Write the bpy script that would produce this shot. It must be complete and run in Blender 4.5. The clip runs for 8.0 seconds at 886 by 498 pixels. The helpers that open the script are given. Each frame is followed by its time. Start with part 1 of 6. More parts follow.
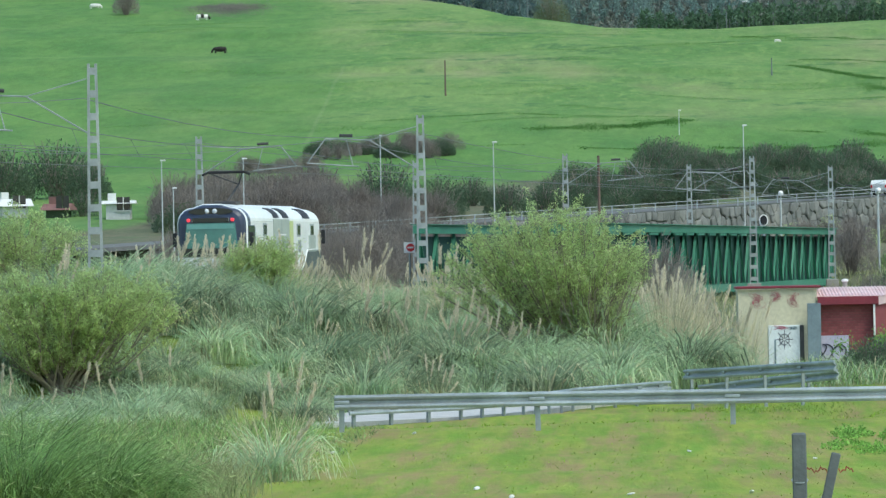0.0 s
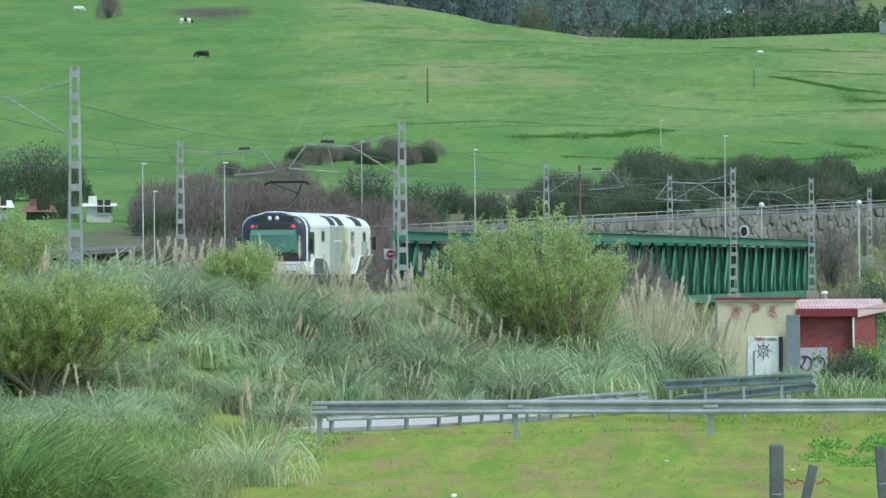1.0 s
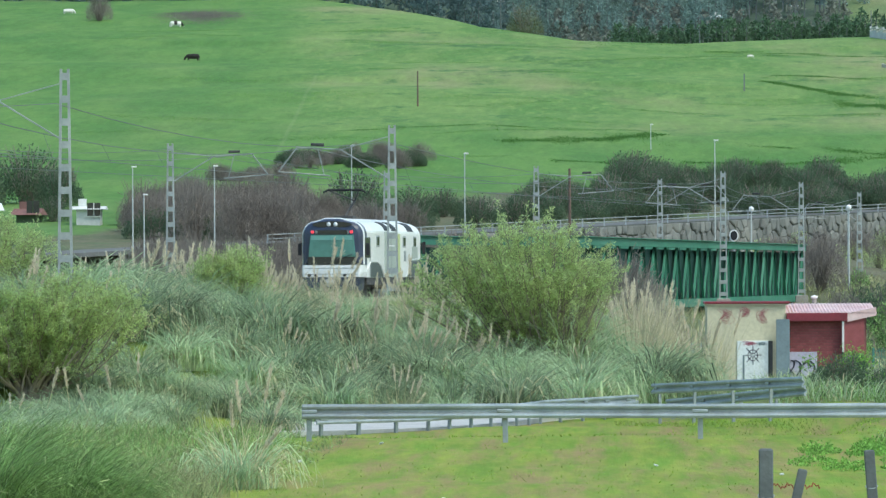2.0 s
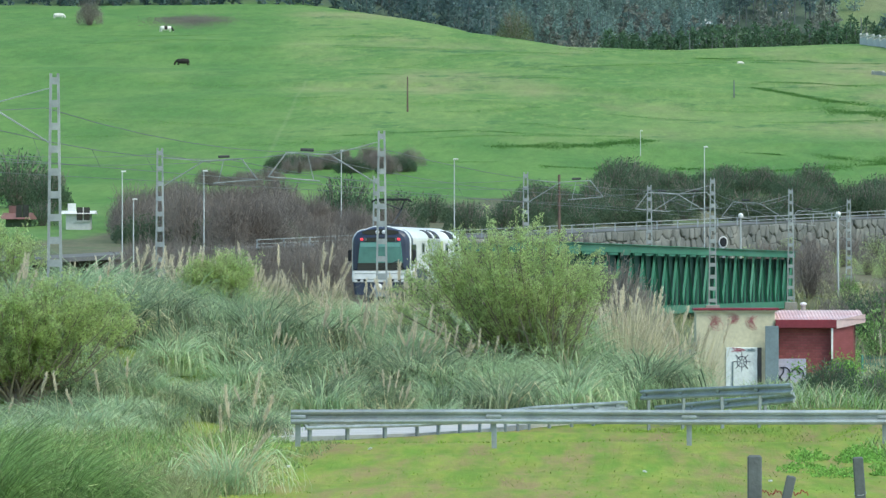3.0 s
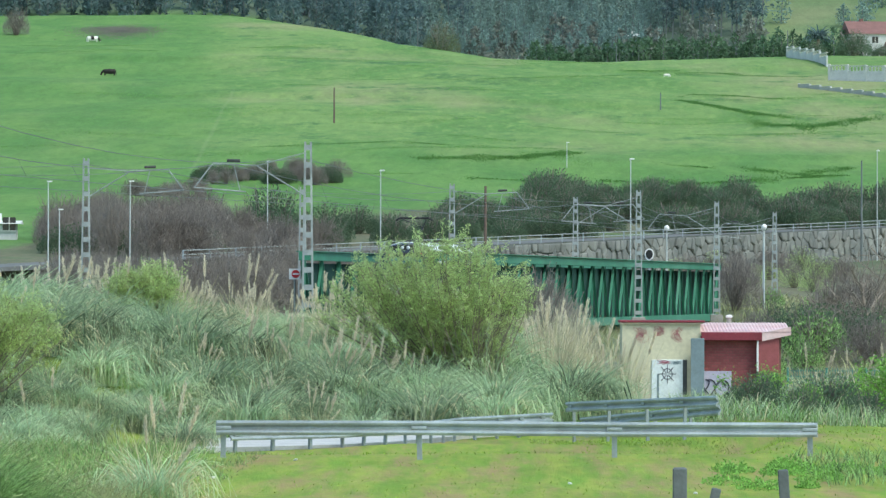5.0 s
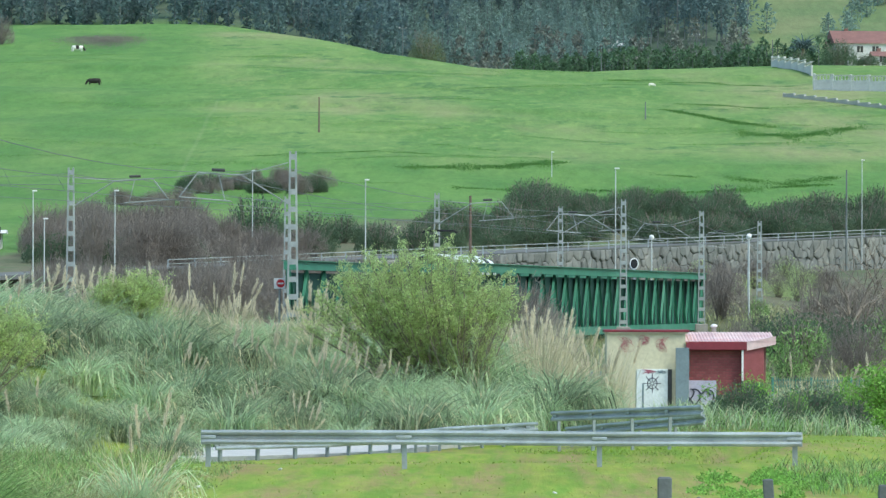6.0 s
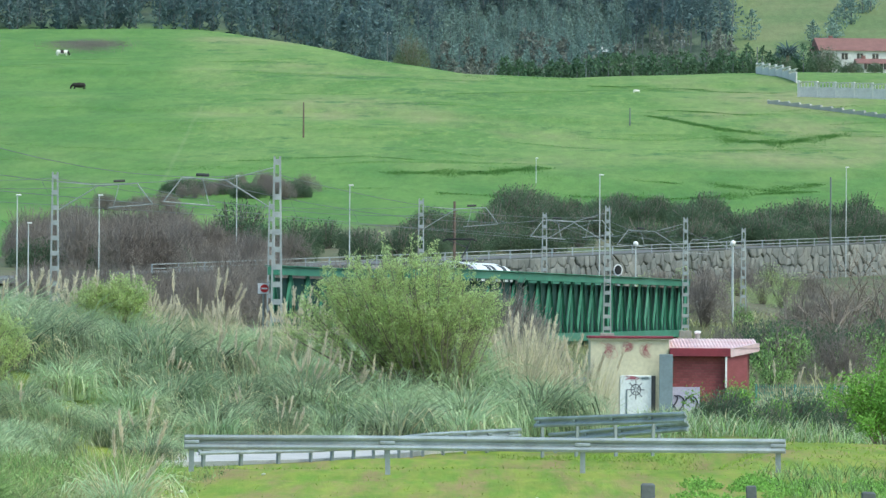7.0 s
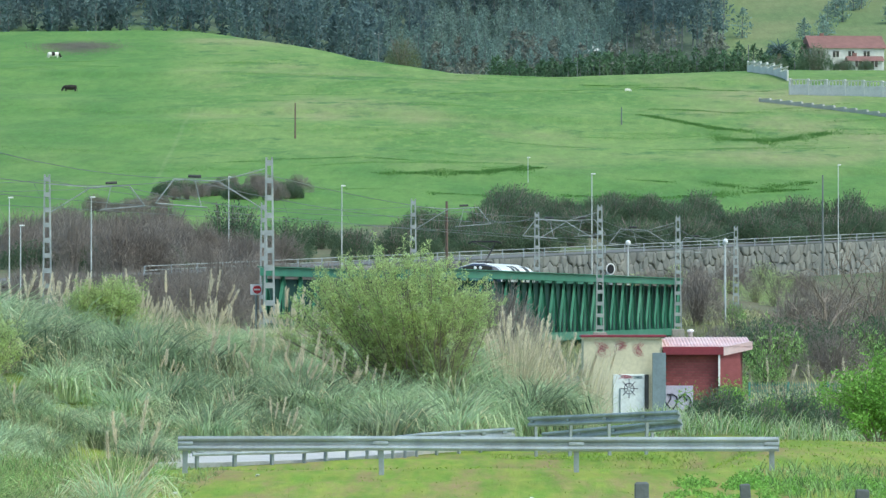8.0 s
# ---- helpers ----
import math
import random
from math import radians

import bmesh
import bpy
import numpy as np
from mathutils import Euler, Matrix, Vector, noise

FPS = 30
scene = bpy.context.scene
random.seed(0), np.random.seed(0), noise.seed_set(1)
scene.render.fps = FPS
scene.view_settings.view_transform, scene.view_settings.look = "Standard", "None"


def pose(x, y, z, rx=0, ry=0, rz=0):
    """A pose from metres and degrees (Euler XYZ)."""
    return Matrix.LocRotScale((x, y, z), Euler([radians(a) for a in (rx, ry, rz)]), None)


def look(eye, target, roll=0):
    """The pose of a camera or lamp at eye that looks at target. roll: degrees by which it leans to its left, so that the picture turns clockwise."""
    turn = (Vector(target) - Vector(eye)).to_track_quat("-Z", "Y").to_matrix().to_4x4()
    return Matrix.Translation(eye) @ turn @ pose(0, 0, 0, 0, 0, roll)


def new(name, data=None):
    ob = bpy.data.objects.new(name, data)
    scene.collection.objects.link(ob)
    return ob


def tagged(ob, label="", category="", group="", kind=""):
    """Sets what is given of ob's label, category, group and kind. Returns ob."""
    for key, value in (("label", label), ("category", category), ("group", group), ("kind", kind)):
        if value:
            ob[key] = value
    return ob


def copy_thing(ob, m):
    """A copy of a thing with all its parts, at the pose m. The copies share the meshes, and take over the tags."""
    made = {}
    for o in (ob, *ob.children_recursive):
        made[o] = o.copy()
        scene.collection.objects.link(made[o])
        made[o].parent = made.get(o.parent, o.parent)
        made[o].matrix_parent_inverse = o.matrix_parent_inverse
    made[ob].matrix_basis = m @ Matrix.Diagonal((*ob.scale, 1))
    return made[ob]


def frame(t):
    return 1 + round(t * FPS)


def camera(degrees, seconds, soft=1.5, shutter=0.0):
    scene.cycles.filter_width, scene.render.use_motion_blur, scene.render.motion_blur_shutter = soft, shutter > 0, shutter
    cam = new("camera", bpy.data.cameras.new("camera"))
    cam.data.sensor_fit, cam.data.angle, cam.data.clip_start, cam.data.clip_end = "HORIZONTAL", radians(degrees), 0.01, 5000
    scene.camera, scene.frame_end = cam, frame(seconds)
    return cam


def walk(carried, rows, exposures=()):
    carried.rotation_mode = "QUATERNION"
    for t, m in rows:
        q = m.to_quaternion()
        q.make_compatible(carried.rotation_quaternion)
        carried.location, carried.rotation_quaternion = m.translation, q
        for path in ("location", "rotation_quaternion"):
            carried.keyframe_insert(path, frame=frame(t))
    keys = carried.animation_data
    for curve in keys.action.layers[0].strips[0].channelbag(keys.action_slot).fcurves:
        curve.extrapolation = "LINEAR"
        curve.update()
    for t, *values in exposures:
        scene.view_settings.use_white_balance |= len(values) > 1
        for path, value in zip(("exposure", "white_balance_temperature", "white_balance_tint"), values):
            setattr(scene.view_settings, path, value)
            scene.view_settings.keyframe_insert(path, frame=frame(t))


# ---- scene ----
# The camera stands on a tripod at one spot and pans, tilts and leans a little.
EYE = 3.6
cam = camera(8.153, 8.0, soft=1.4)
TURNS = [  # seconds, yaw, pitch, lean to the right
    (0.0, 1.413, 0.123, 1.10), (0.5, 1.311, 0.133, 0.554), (1.0, 1.229, 0.186, 0.353), (1.5, 1.182, 0.196, 0.315),
    (1.7, 1.168, 0.203, 0.30), (2.8, 1.058, 0.262, 0.07), (3.0, 1.037, 0.2705, 0.059), (3.5, 0.745, 0.325, -0.184),
    (4.0, 0.491, 0.337, -0.215), (4.5, 0.4145, 0.3505, -0.134), (4.7, 0.395, 0.356, -0.13), (5.8, 0.243, 0.452, -0.145),
    (6.0, 0.217, 0.463, -0.146), (6.5, 0.143, 0.493, -0.384), (7.0, 0.070, 0.516, -0.346), (7.5, 0.024, 0.514, -0.004),
    (8.0, 0.0, 0.516, 0.0),
]
walk(cam, [(t, pose(0, 0, EYE, 90 + p, 0, y) @ pose(0, 0, 0, 0, 0, -r)) for t, y, p, r in TURNS],
     exposures=[(0.0, 0.80, 6500, -2), (2.0, 0.85, 6500, -2), (4.0, 0.97, 6500, -2), (8.0, 1.02, 6500, -2)])

# ---- daylight: a bright, thinly overcast sky with a soft sun from the right ----
world = bpy.data.worlds.new("sky")
scene.world = world
world.use_nodes = True
wn = world.node_tree.nodes
sky = wn.new("ShaderNodeTexSky")
sky.sky_type, sky.sun_disc = "NISHITA", False
SUN = Vector((0.55, -0.45, 0.95)).normalized()
sky.sun_elevation = math.asin(SUN.z)
sky.sun_rotation = math.atan2(SUN.x, SUN.y)
sky.dust_density = 1.5
world.node_tree.links.new(sky.outputs[0], wn["Background"].inputs[0])
wn["Background"].inputs[1].default_value = 0.15
sun = new("sun", bpy.data.lights.new("sun", "SUN"))
sun.data.energy, sun.data.angle, sun.data.color = 1.1, radians(18), (1.0, 0.96, 0.9)
sun.matrix_world = look(SUN * 100, (0, 0, 0))


# ---- materials ----
def material(name, base, second=None, scale=1.0, rough=0.8, metal=0.0, bump=0.0, third=None, fine=8.0, island=0.0, spec=0.3, glow=None, thin=0.0, lone=False):
    """Two or three colours mixed by noise at two scales, with a fine bump; island: spread of brightness from piece to piece."""
    m = bpy.data.materials.new(name)
    m.use_nodes = True
    n, l = m.node_tree.nodes, m.node_tree.links
    b = n["Principled BSDF"]
    b.inputs["Roughness"].default_value, b.inputs["Metallic"].default_value = rough, metal
    b.inputs["Specular IOR Level"].default_value = spec
    second = second or tuple(c * 0.8 for c in base)
    tc = n.new("ShaderNodeTexCoord")

    def noisy(s, detail=5.0):
        t = n.new("ShaderNodeTexNoise")
        t.inputs["Scale"].default_value, t.inputs["Detail"].default_value = s, detail
        l.new(tc.outputs["Object"], t.inputs["Vector"])
        return t.outputs["Fac"]

    def mixed(fac, a, c, lo=0.35, hi=0.65):
        r = n.new("ShaderNodeMapRange")
        r.inputs["From Min"].default_value, r.inputs["From Max"].default_value = lo, hi
        l.new(fac, r.inputs["Value"])
        x = n.new("ShaderNodeMix")
        x.data_type = "RGBA"
        l.new(r.outputs["Result"], x.inputs["Factor"])
        for v, sock in ((a, x.inputs["A"]), (c, x.inputs["B"])):
            if isinstance(v, tuple):
                sock.default_value = (*v, 1)
            else:
                l.new(v, sock)
        return x.outputs["Result"]

    col = mixed(noisy(scale), base, second)
    if third:
        col = mixed(noisy(scale * 0.23), col, third, 0.5, 0.75)
    f2 = noisy(scale * fine, 3.0)
    hsv = n.new("ShaderNodeHueSaturation")
    r = n.new("ShaderNodeMapRange")
    r.inputs["To Min"].default_value, r.inputs["To Max"].default_value = 0.75, 1.25
    l.new(f2, r.inputs["Value"])
    val = r.outputs["Result"]
    if island:
        g = n.new("ShaderNodeNewGeometry")
        oi = n.new("ShaderNodeObjectInfo")
        add = n.new("ShaderNodeMath")
        add.operation = "ADD"
        l.new(g.outputs["Random Per Island"], add.inputs[0])
        if lone:
            add.operation, add.inputs[1].default_value = "MULTIPLY", 2.0
        else:
            l.new(oi.outputs["Random"], add.inputs[1])
        r2 = n.new("ShaderNodeMapRange")
        r2.inputs["From Max"].default_value = 2.0
        r2.inputs["To Min"].default_value, r2.inputs["To Max"].default_value = 1 - island, 1 + island
        l.new(add.outputs[0], r2.inputs["Value"])
        mu = n.new("ShaderNodeMath")
        mu.operation = "MULTIPLY"
        l.new(val, mu.inputs[0])
        l.new(r2.outputs["Result"], mu.inputs[1])
        val = mu.outputs[0]
    l.new(val, hsv.inputs["Value"])
    l.new(col, hsv.inputs["Color"])
    l.new(hsv.outputs["Color"], b.inputs["Base Color"])
    if bump:
        bp = n.new("ShaderNodeBump")
        bp.inputs["Strength"].default_value, bp.inputs["Distance"].default_value = 0.5, bump
        l.new(f2, bp.inputs["Height"])
        l.new(bp.outputs["Normal"], b.inputs["Normal"])
    if thin:
        # light that passes through a leaf
        t = n.new("ShaderNodeBsdfTranslucent")
        l.new(hsv.outputs["Color"], t.inputs["Color"])
        x = n.new("ShaderNodeMixShader")
        x.inputs[0].default_value = thin
        l.new(b.outputs[0], x.inputs[1])
        l.new(t.outputs[0], x.inputs[2])
        l.new(x.outputs[0], n["Material Output"].inputs["Surface"])
    if glow:
        b.inputs["Emission Color"].default_value, b.inputs["Emission Strength"].default_value = (*glow[:3], 1), glow[3]
    return m


GALV = material("galvanised_steel", (0.42, 0.46, 0.48), (0.30, 0.34, 0.36), 1.6, 0.5, 0.55, 0.004, third=(0.22, 0.24, 0.24))
MAST = material("mast_steel", (0.40, 0.43, 0.42), (0.27, 0.30, 0.30), 1.2, 0.6, 0.3)
WIRE = material("wire", (0.16, 0.18, 0.19), (0.12, 0.13, 0.14), 3, 0.6, 0.4)
LAMPPOST = material("lamp_post_paint", (0.55, 0.58, 0.58), (0.42, 0.45, 0.45), 2, 0.5)
RUSTPOLE = material("rusty_pole", (0.165, 0.115, 0.09), (0.12, 0.088, 0.072), 2, 0.8)
WHITE = material("train_white_paint", (0.78, 0.80, 0.78), (0.70, 0.72, 0.70), 0.7, 0.3, spec=0.5, third=(0.62, 0.64, 0.61))
NAVY = material("train_navy_paint", (0.030, 0.045, 0.085), (0.022, 0.034, 0.066), 0.8, 0.3, spec=0.5)
TEAL = material("windscreen_glass", (0.055, 0.175, 0.155), (0.085, 0.235, 0.205), 0.5, 0.12, spec=0.7)
REFLECTTEAL = material("windscreen_reflection", (0.17, 0.36, 0.32), (0.14, 0.32, 0.28), 2, 0.35)
DARKGLASS = material("dark_glass", (0.012, 0.016, 0.02), (0.02, 0.024, 0.026), 1, 0.15, spec=0.6)
GREYPAINT = material("grey_paint", (0.30, 0.34, 0.33), (0.24, 0.28, 0.27), 0.8, 0.45)
DOORGREY = material("train_door_paint", (0.38, 0.43, 0.39), (0.33, 0.38, 0.34), 0.9, 0.4)
LIME = material("lime_stripe", (0.52, 0.58, 0.27), (0.45, 0.52, 0.23), 1, 0.4)
UNDER = material("underframe_dirt", (0.05, 0.055, 0.06), (0.09, 0.085, 0.08), 1.3, 0.8)
BLACK = material("black_rubber", (0.015, 0.016, 0.018), (0.025, 0.026, 0.028), 2, 0.6)
TAIL = material("tail_lamp", (0.7, 0.03, 0.03), (0.6, 0.02, 0.03), 2, 0.3, glow=(1.0, 0.08, 0.12, 0.5))
LOWERGREY = material("train_dark_grey_paint", (0.085, 0.105, 0.11), (0.07, 0.085, 0.09), 0.8, 0.4, spec=0.4)
HEADL = material("headlamp_glass", (0.75, 0.78, 0.8), (0.6, 0.64, 0.68), 4, 0.2)
BRIDGE = material("bridge_green_paint", (0.048, 0.20, 0.125), (0.04, 0.16, 0.105), 0.35, 0.55, bump=0.01, third=(0.085, 0.24, 0.165), island=0.15)
# Darker copy of the bridge green, with the shade behind the posts painted in.
BRIDGEWEB = material("bridge_shaded_green", (0.006, 0.042, 0.030), (0.005, 0.034, 0.025), 0.5, 0.8, third=(0.012, 0.055, 0.04))
BALLAST = material("ballast", (0.20, 0.18, 0.16), (0.13, 0.12, 0.11), 6, 0.95, bump=0.05)
RAILM = material("rail_steel", (0.20, 0.15, 0.12), (0.28, 0.25, 0.23), 3, 0.5, 0.6)
SLEEPER = material("sleeper_concrete", (0.34, 0.32, 0.29), (0.26, 0.24, 0.22), 3, 0.9)
STONE = material("rubble_stone", (0.20, 0.205, 0.19), (0.14, 0.15, 0.14), 0.9, 0.9, bump=0.05, third=(0.24, 0.24, 0.21), island=0.35)
MORTAR = material("wall_earth", (0.10, 0.10, 0.09), (0.06, 0.075, 0.05), 0.7, 0.95, bump=0.08)
CREAM = material("cream_render", (0.60, 0.56, 0.40), (0.54, 0.50, 0.36), 0.8, 0.9, bump=0.004, third=(0.46, 0.44, 0.33))
BRICKRED = material("red_brick", (0.31, 0.095, 0.10), (0.26, 0.08, 0.08), 3, 0.85, bump=0.01, island=0.3)
BRICKJOINT = material("brick_joint", (0.24, 0.12, 0.10), (0.19, 0.10, 0.09), 4, 0.95)
ROOFPINK = material("faded_red_sheet", (0.74, 0.56, 0.54), (0.62, 0.38, 0.37), 0.9, 0.5, third=(0.76, 0.60, 0.58))
FASCIA = material("maroon_fascia", (0.22, 0.035, 0.05), (0.17, 0.03, 0.042), 1.5, 0.5)
WHITEDOOR = material("white_door_paint", (0.72, 0.76, 0.74), (0.64, 0.68, 0.67), 1.3, 0.5)
BLUEGREY = material("blue_grey_door", (0.20, 0.26, 0.28), (0.16, 0.21, 0.23), 1.3, 0.6)
SPRAYRED = material("spray_red", (0.42, 0.10, 0.14), (0.36, 0.09, 0.13), 3, 0.7)
SPRAYDARK = material("spray_dark", (0.05, 0.05, 0.08), (0.04, 0.04, 0.06), 3, 0.7)
SPRAYLILAC = material("spray_lilac", (0.48, 0.46, 0.56), (0.40, 0.39, 0.50), 2, 0.7)
SPRAYGREEN = material("spray_green", (0.10, 0.28, 0.22), (0.08, 0.22, 0.18), 2, 0.7)
ASPHALT = material("pale_asphalt", (0.50, 0.50, 0.48), (0.42, 0.42, 0.41), 1.2, 0.9, bump=0.01)
WOODPOST = material("grey_weathered_wood", (0.13, 0.145, 0.15), (0.095, 0.105, 0.11), 4, 0.9, bump=0.01)
REDTAPE = material("rust_red", (0.40, 0.12, 0.08), (0.30, 0.09, 0.06), 5, 0.8)
SIGNWHITE = material("sign_white", (0.8, 0.8, 0.8), (0.74, 0.74, 0.74), 3, 0.4)
SIGNRED = material("sign_red", (0.62, 0.03, 0.04), (0.55, 0.03, 0.04), 3, 0.4)
LITTER = material("white_litter", (0.75, 0.75, 0.74), (0.62, 0.62, 0.6), 6, 0.8)
HOUSEWHITE = material("white_house_render", (0.60, 0.60, 0.58), (0.50, 0.50, 0.49), 0.4, 0.9)
ROOFTILE = material("terracotta_tiles", (0.235, 0.125, 0.11), (0.19, 0.10, 0.09), 0.8, 0.85, bump=0.03)
PALEPANEL = material("pale_shutter", (0.70, 0.71, 0.68), (0.6, 0.6, 0.58), 0.7, 0.7)
COWBLACK = material("cow_black", (0.025, 0.022, 0.02), (0.04, 0.035, 0.03), 1.5, 0.8)
COWWHITE = material("cow_white", (0.75, 0.73, 0.68), (0.66, 0.64, 0.6), 1.5, 0.8)
# plants
PAMPAS = material("pampas_blades", (0.30, 0.42, 0.245), (0.43, 0.51, 0.315), 0.5, 0.7, island=0.8, third=(0.54, 0.55, 0.36), spec=0.25, thin=0.5)
PAMPASDRY = material("dry_blades", (0.66, 0.60, 0.385), (0.52, 0.48, 0.30), 0.6, 0.8, island=0.55, thin=0.3)
DRYREED = material("dead_reed_stalks", (0.53, 0.485, 0.32), (0.42, 0.40, 0.26), 0.6, 0.85, island=0.6, thin=0.3)
PLUME = material("pampas_plume", (0.80, 0.73, 0.57), (0.70, 0.63, 0.48), 1.2, 0.95, island=0.2, thin=0.5)
WILLOW = material("willow_leaves", (0.52, 0.61, 0.28), (0.46, 0.58, 0.26), 0.6, 0.7, island=0.4, third=(0.56, 0.62, 0.34), thin=0.7, lone=True)
SHOOT = material("willow_shoots", (0.33, 0.32, 0.19), (0.27, 0.25, 0.15), 3, 0.8, island=0.3, lone=True)
BARK = material("grey_bark", (0.28, 0.235, 0.19), (0.21, 0.175, 0.14), 5, 0.9, bump=0.01)
TWIG = material("bare_twigs", (0.295, 0.258, 0.225), (0.235, 0.21, 0.185), 0.3, 0.9, island=0.25, thin=0.45)
SCRUB = material("scrub_leaves", (0.11, 0.165, 0.10), (0.14, 0.19, 0.115), 0.15, 0.85, island=0.2, third=(0.145, 0.165, 0.11), thin=0.55, spec=0.1)
OLIVE = material("olive_leaves", (0.17, 0.20, 0.115), (0.14, 0.175, 0.095), 0.2, 0.85, island=0.3, thin=0.45, spec=0.1)
BRIGHTLEAF = material("fresh_leaves", (0.20, 0.40, 0.08), (0.25, 0.43, 0.10), 0.8, 0.7, island=0.4, thin=0.45, lone=True)
GRASS = material("meadow_grass", (0.23, 0.38, 0.055), (0.30, 0.41, 0.07), 0.35, 0.8, island=0.35, third=(0.27, 0.30, 0.11), thin=0.45, lone=True)
TALLGRASS = material("tall_grass", (0.175, 0.30, 0.10), (0.26, 0.38, 0.145), 0.5, 0.75, island=0.7, thin=0.4, lone=True)
# Both leaf colours are lightened and blued to stand for distance haze.
EUCA = material("hazy_eucalyptus_leaves", (0.20, 0.30, 0.27), (0.25, 0.345, 0.30), 0.02, 0.85, island=0.28, thin=0.5, spec=0.1, lone=True)
CONIFER = material("hazy_conifer_needles", (0.125, 0.19, 0.195), (0.16, 0.225, 0.22), 0.05, 0.9, island=0.25, thin=0.45, spec=0.1, lone=True)
GREYTWIG = material("grey_twigs", (0.205, 0.225, 0.19), (0.165, 0.185, 0.155), 0.1, 0.9, island=0.3, thin=0.3, lone=True)
BANKGRASS = material("bank_grass", (0.095, 0.21, 0.055), (0.115, 0.235, 0.065), 0.2, 0.9, island=0.2, thin=0.45, spec=0.1, lone=True)
HILLTUFT = material("hill_tussocks", (0.125, 0.265, 0.07), (0.15, 0.29, 0.08), 0.1, 0.9, island=0.15, thin=0.5, spec=0.1, lone=True)
HEDGE = material("hedge_leaves", (0.085, 0.16, 0.09), (0.12, 0.20, 0.11), 0.1, 0.8, island=0.4, thin=0.4, lone=True)
ROUGHGRASS = material("rough_grass", (0.36, 0.36, 0.19), (0.28, 0.32, 0.15), 0.2, 0.85, island=0.4, third=(0.42, 0.39, 0.23), thin=0.4, lone=True)
FIELDSTONE = material("grey_field_stone", (0.46, 0.46, 0.43), (0.36, 0.37, 0.34), 0.6, 0.9)
PALEGRASS = material("pale_grass", (0.42, 0.50, 0.24), (0.36, 0.45, 0.20), 0.2, 0.85, island=0.3, thin=0.4, lone=True)
TARMAC = material("dark_asphalt", (0.16, 0.165, 0.16), (0.12, 0.125, 0.12), 0.6, 0.9)
PALETRUNK = material("pale_trunk", (0.17, 0.19, 0.19), (0.13, 0.15, 0.15), 0.3, 0.9)


# ---- mesh building ----
class Geo:
    """Vertices and faces of one mesh."""

    def __init__(self):
        self.v, self.f = [], []

    def add(self, vs, fs, m=None):
        k = len(self.v)
        self.v += [tuple(m @ Vector(p)) for p in vs] if m else [tuple(p) for p in vs]
        self.f += [tuple(k + i for i in f) for f in fs]
        return self

    def box(self, c, s, m=None, b=0.0):
        """A box of centre c and size s, with chamfered upright and level edges of width b."""
        x, y, z = (h / 2 for h in s)
        if b <= 0:
            vs = [(c[0] + i * x, c[1] + j * y, c[2] + k * z) for k in (-1, 1) for i, j in ((-1, -1), (1, -1), (1, 1), (-1, 1))]
            return self.add(vs, [(3, 2, 1, 0), (4, 5, 6, 7), (0, 1, 5, 4), (1, 2, 6, 5), (2, 3, 7, 6), (3, 0, 4, 7)], m)
        rings = []
        for dz, q in ((-z, b), (-z + b, 0), (z - b, 0), (z, b)):
            X, Y = x - q, y - q
            e = b * 0.6
            rings.append([(c[0] + i, c[1] + j, c[2] + dz) for i, j in ((-X + e, -Y), (X - e, -Y), (X, -Y + e), (X, Y - e), (X - e, Y), (-X + e, Y), (-X, Y - e), (-X, -Y + e))])
        return self.loft(rings, m)

    def loft(self, rings, m=None, cap=True):
        n = len(rings[0])
        vs = [p for r in rings for p in r]
        fs = [(a * n + i, a * n + (i + 1) % n, (a + 1) * n + (i + 1) % n, (a + 1) * n + i) for a in range(len(rings) - 1) for i in range(n)]
        if cap:
            fs += [tuple(range(n))[::-1], tuple(range((len(rings) - 1) * n, len(rings) * n))]
        return self.add(vs, fs, m)

    def tube(self, pts, r0, r1=None, n=5, m=None):
        """A round bar along pts, tapering from r0 to r1."""
        r1 = r0 if r1 is None else r1
        pts = [Vector(p) for p in pts]
        rings = []
        for i, p in enumerate(pts):
            d = (pts[min(i + 1, len(pts) - 1)] - pts[max(i - 1, 0)]).normalized()
            a = d.orthogonal().normalized()
            c = d.cross(a)
            r = r0 + (r1 - r0) * i / max(1, len(pts) - 1)
            rings.append([p + (a * math.cos(6.2832 * k / n) + c * math.sin(6.2832 * k / n)) * r for k in range(n)])
        return self.loft(rings, m)

    def prism(self, outline, y0, y1, m=None):
        """An outline in x, z drawn out along y."""
        return self.loft([[(x, y0, z) for x, z in outline], [(x, y1, z) for x, z in outline]], m)

    def ball(self, c, r, n=8, k=5, m=None):
        r = (r, r, r) if isinstance(r, (int, float)) else r
        rings = []
        for j in range(k + 1):
            t = math.pi * (0.06 + 0.88 * j / k)
            rings.append([(c[0] + r[0] * math.sin(t) * math.cos(6.2832 * i / n), c[1] + r[1] * math.sin(t) * math.sin(6.2832 * i / n), c[2] - r[2] * math.cos(t)) for i in range(n)])
        return self.loft(rings, m)

    def mesh(self, name, mat, smooth=False):
        me = bpy.data.meshes.new(name)
        me.from_pydata(self.v, [], self.f)
        me.materials.append(mat)
        if smooth:
            me.shade_smooth()
        return me


def part(name, g, mat, parent=None, label="", smooth=False):
    ob = new(name, g if isinstance(g, bpy.types.Mesh) else g.mesh(name, mat, smooth))
    ob.parent = parent
    return tagged(ob, label)


def thing(name, label, category, m=None, group=""):
    ob = new(name)
    ob.empty_display_size = 0.2
    if m:
        ob.matrix_basis = m
    return tagged(ob, label, category, group)


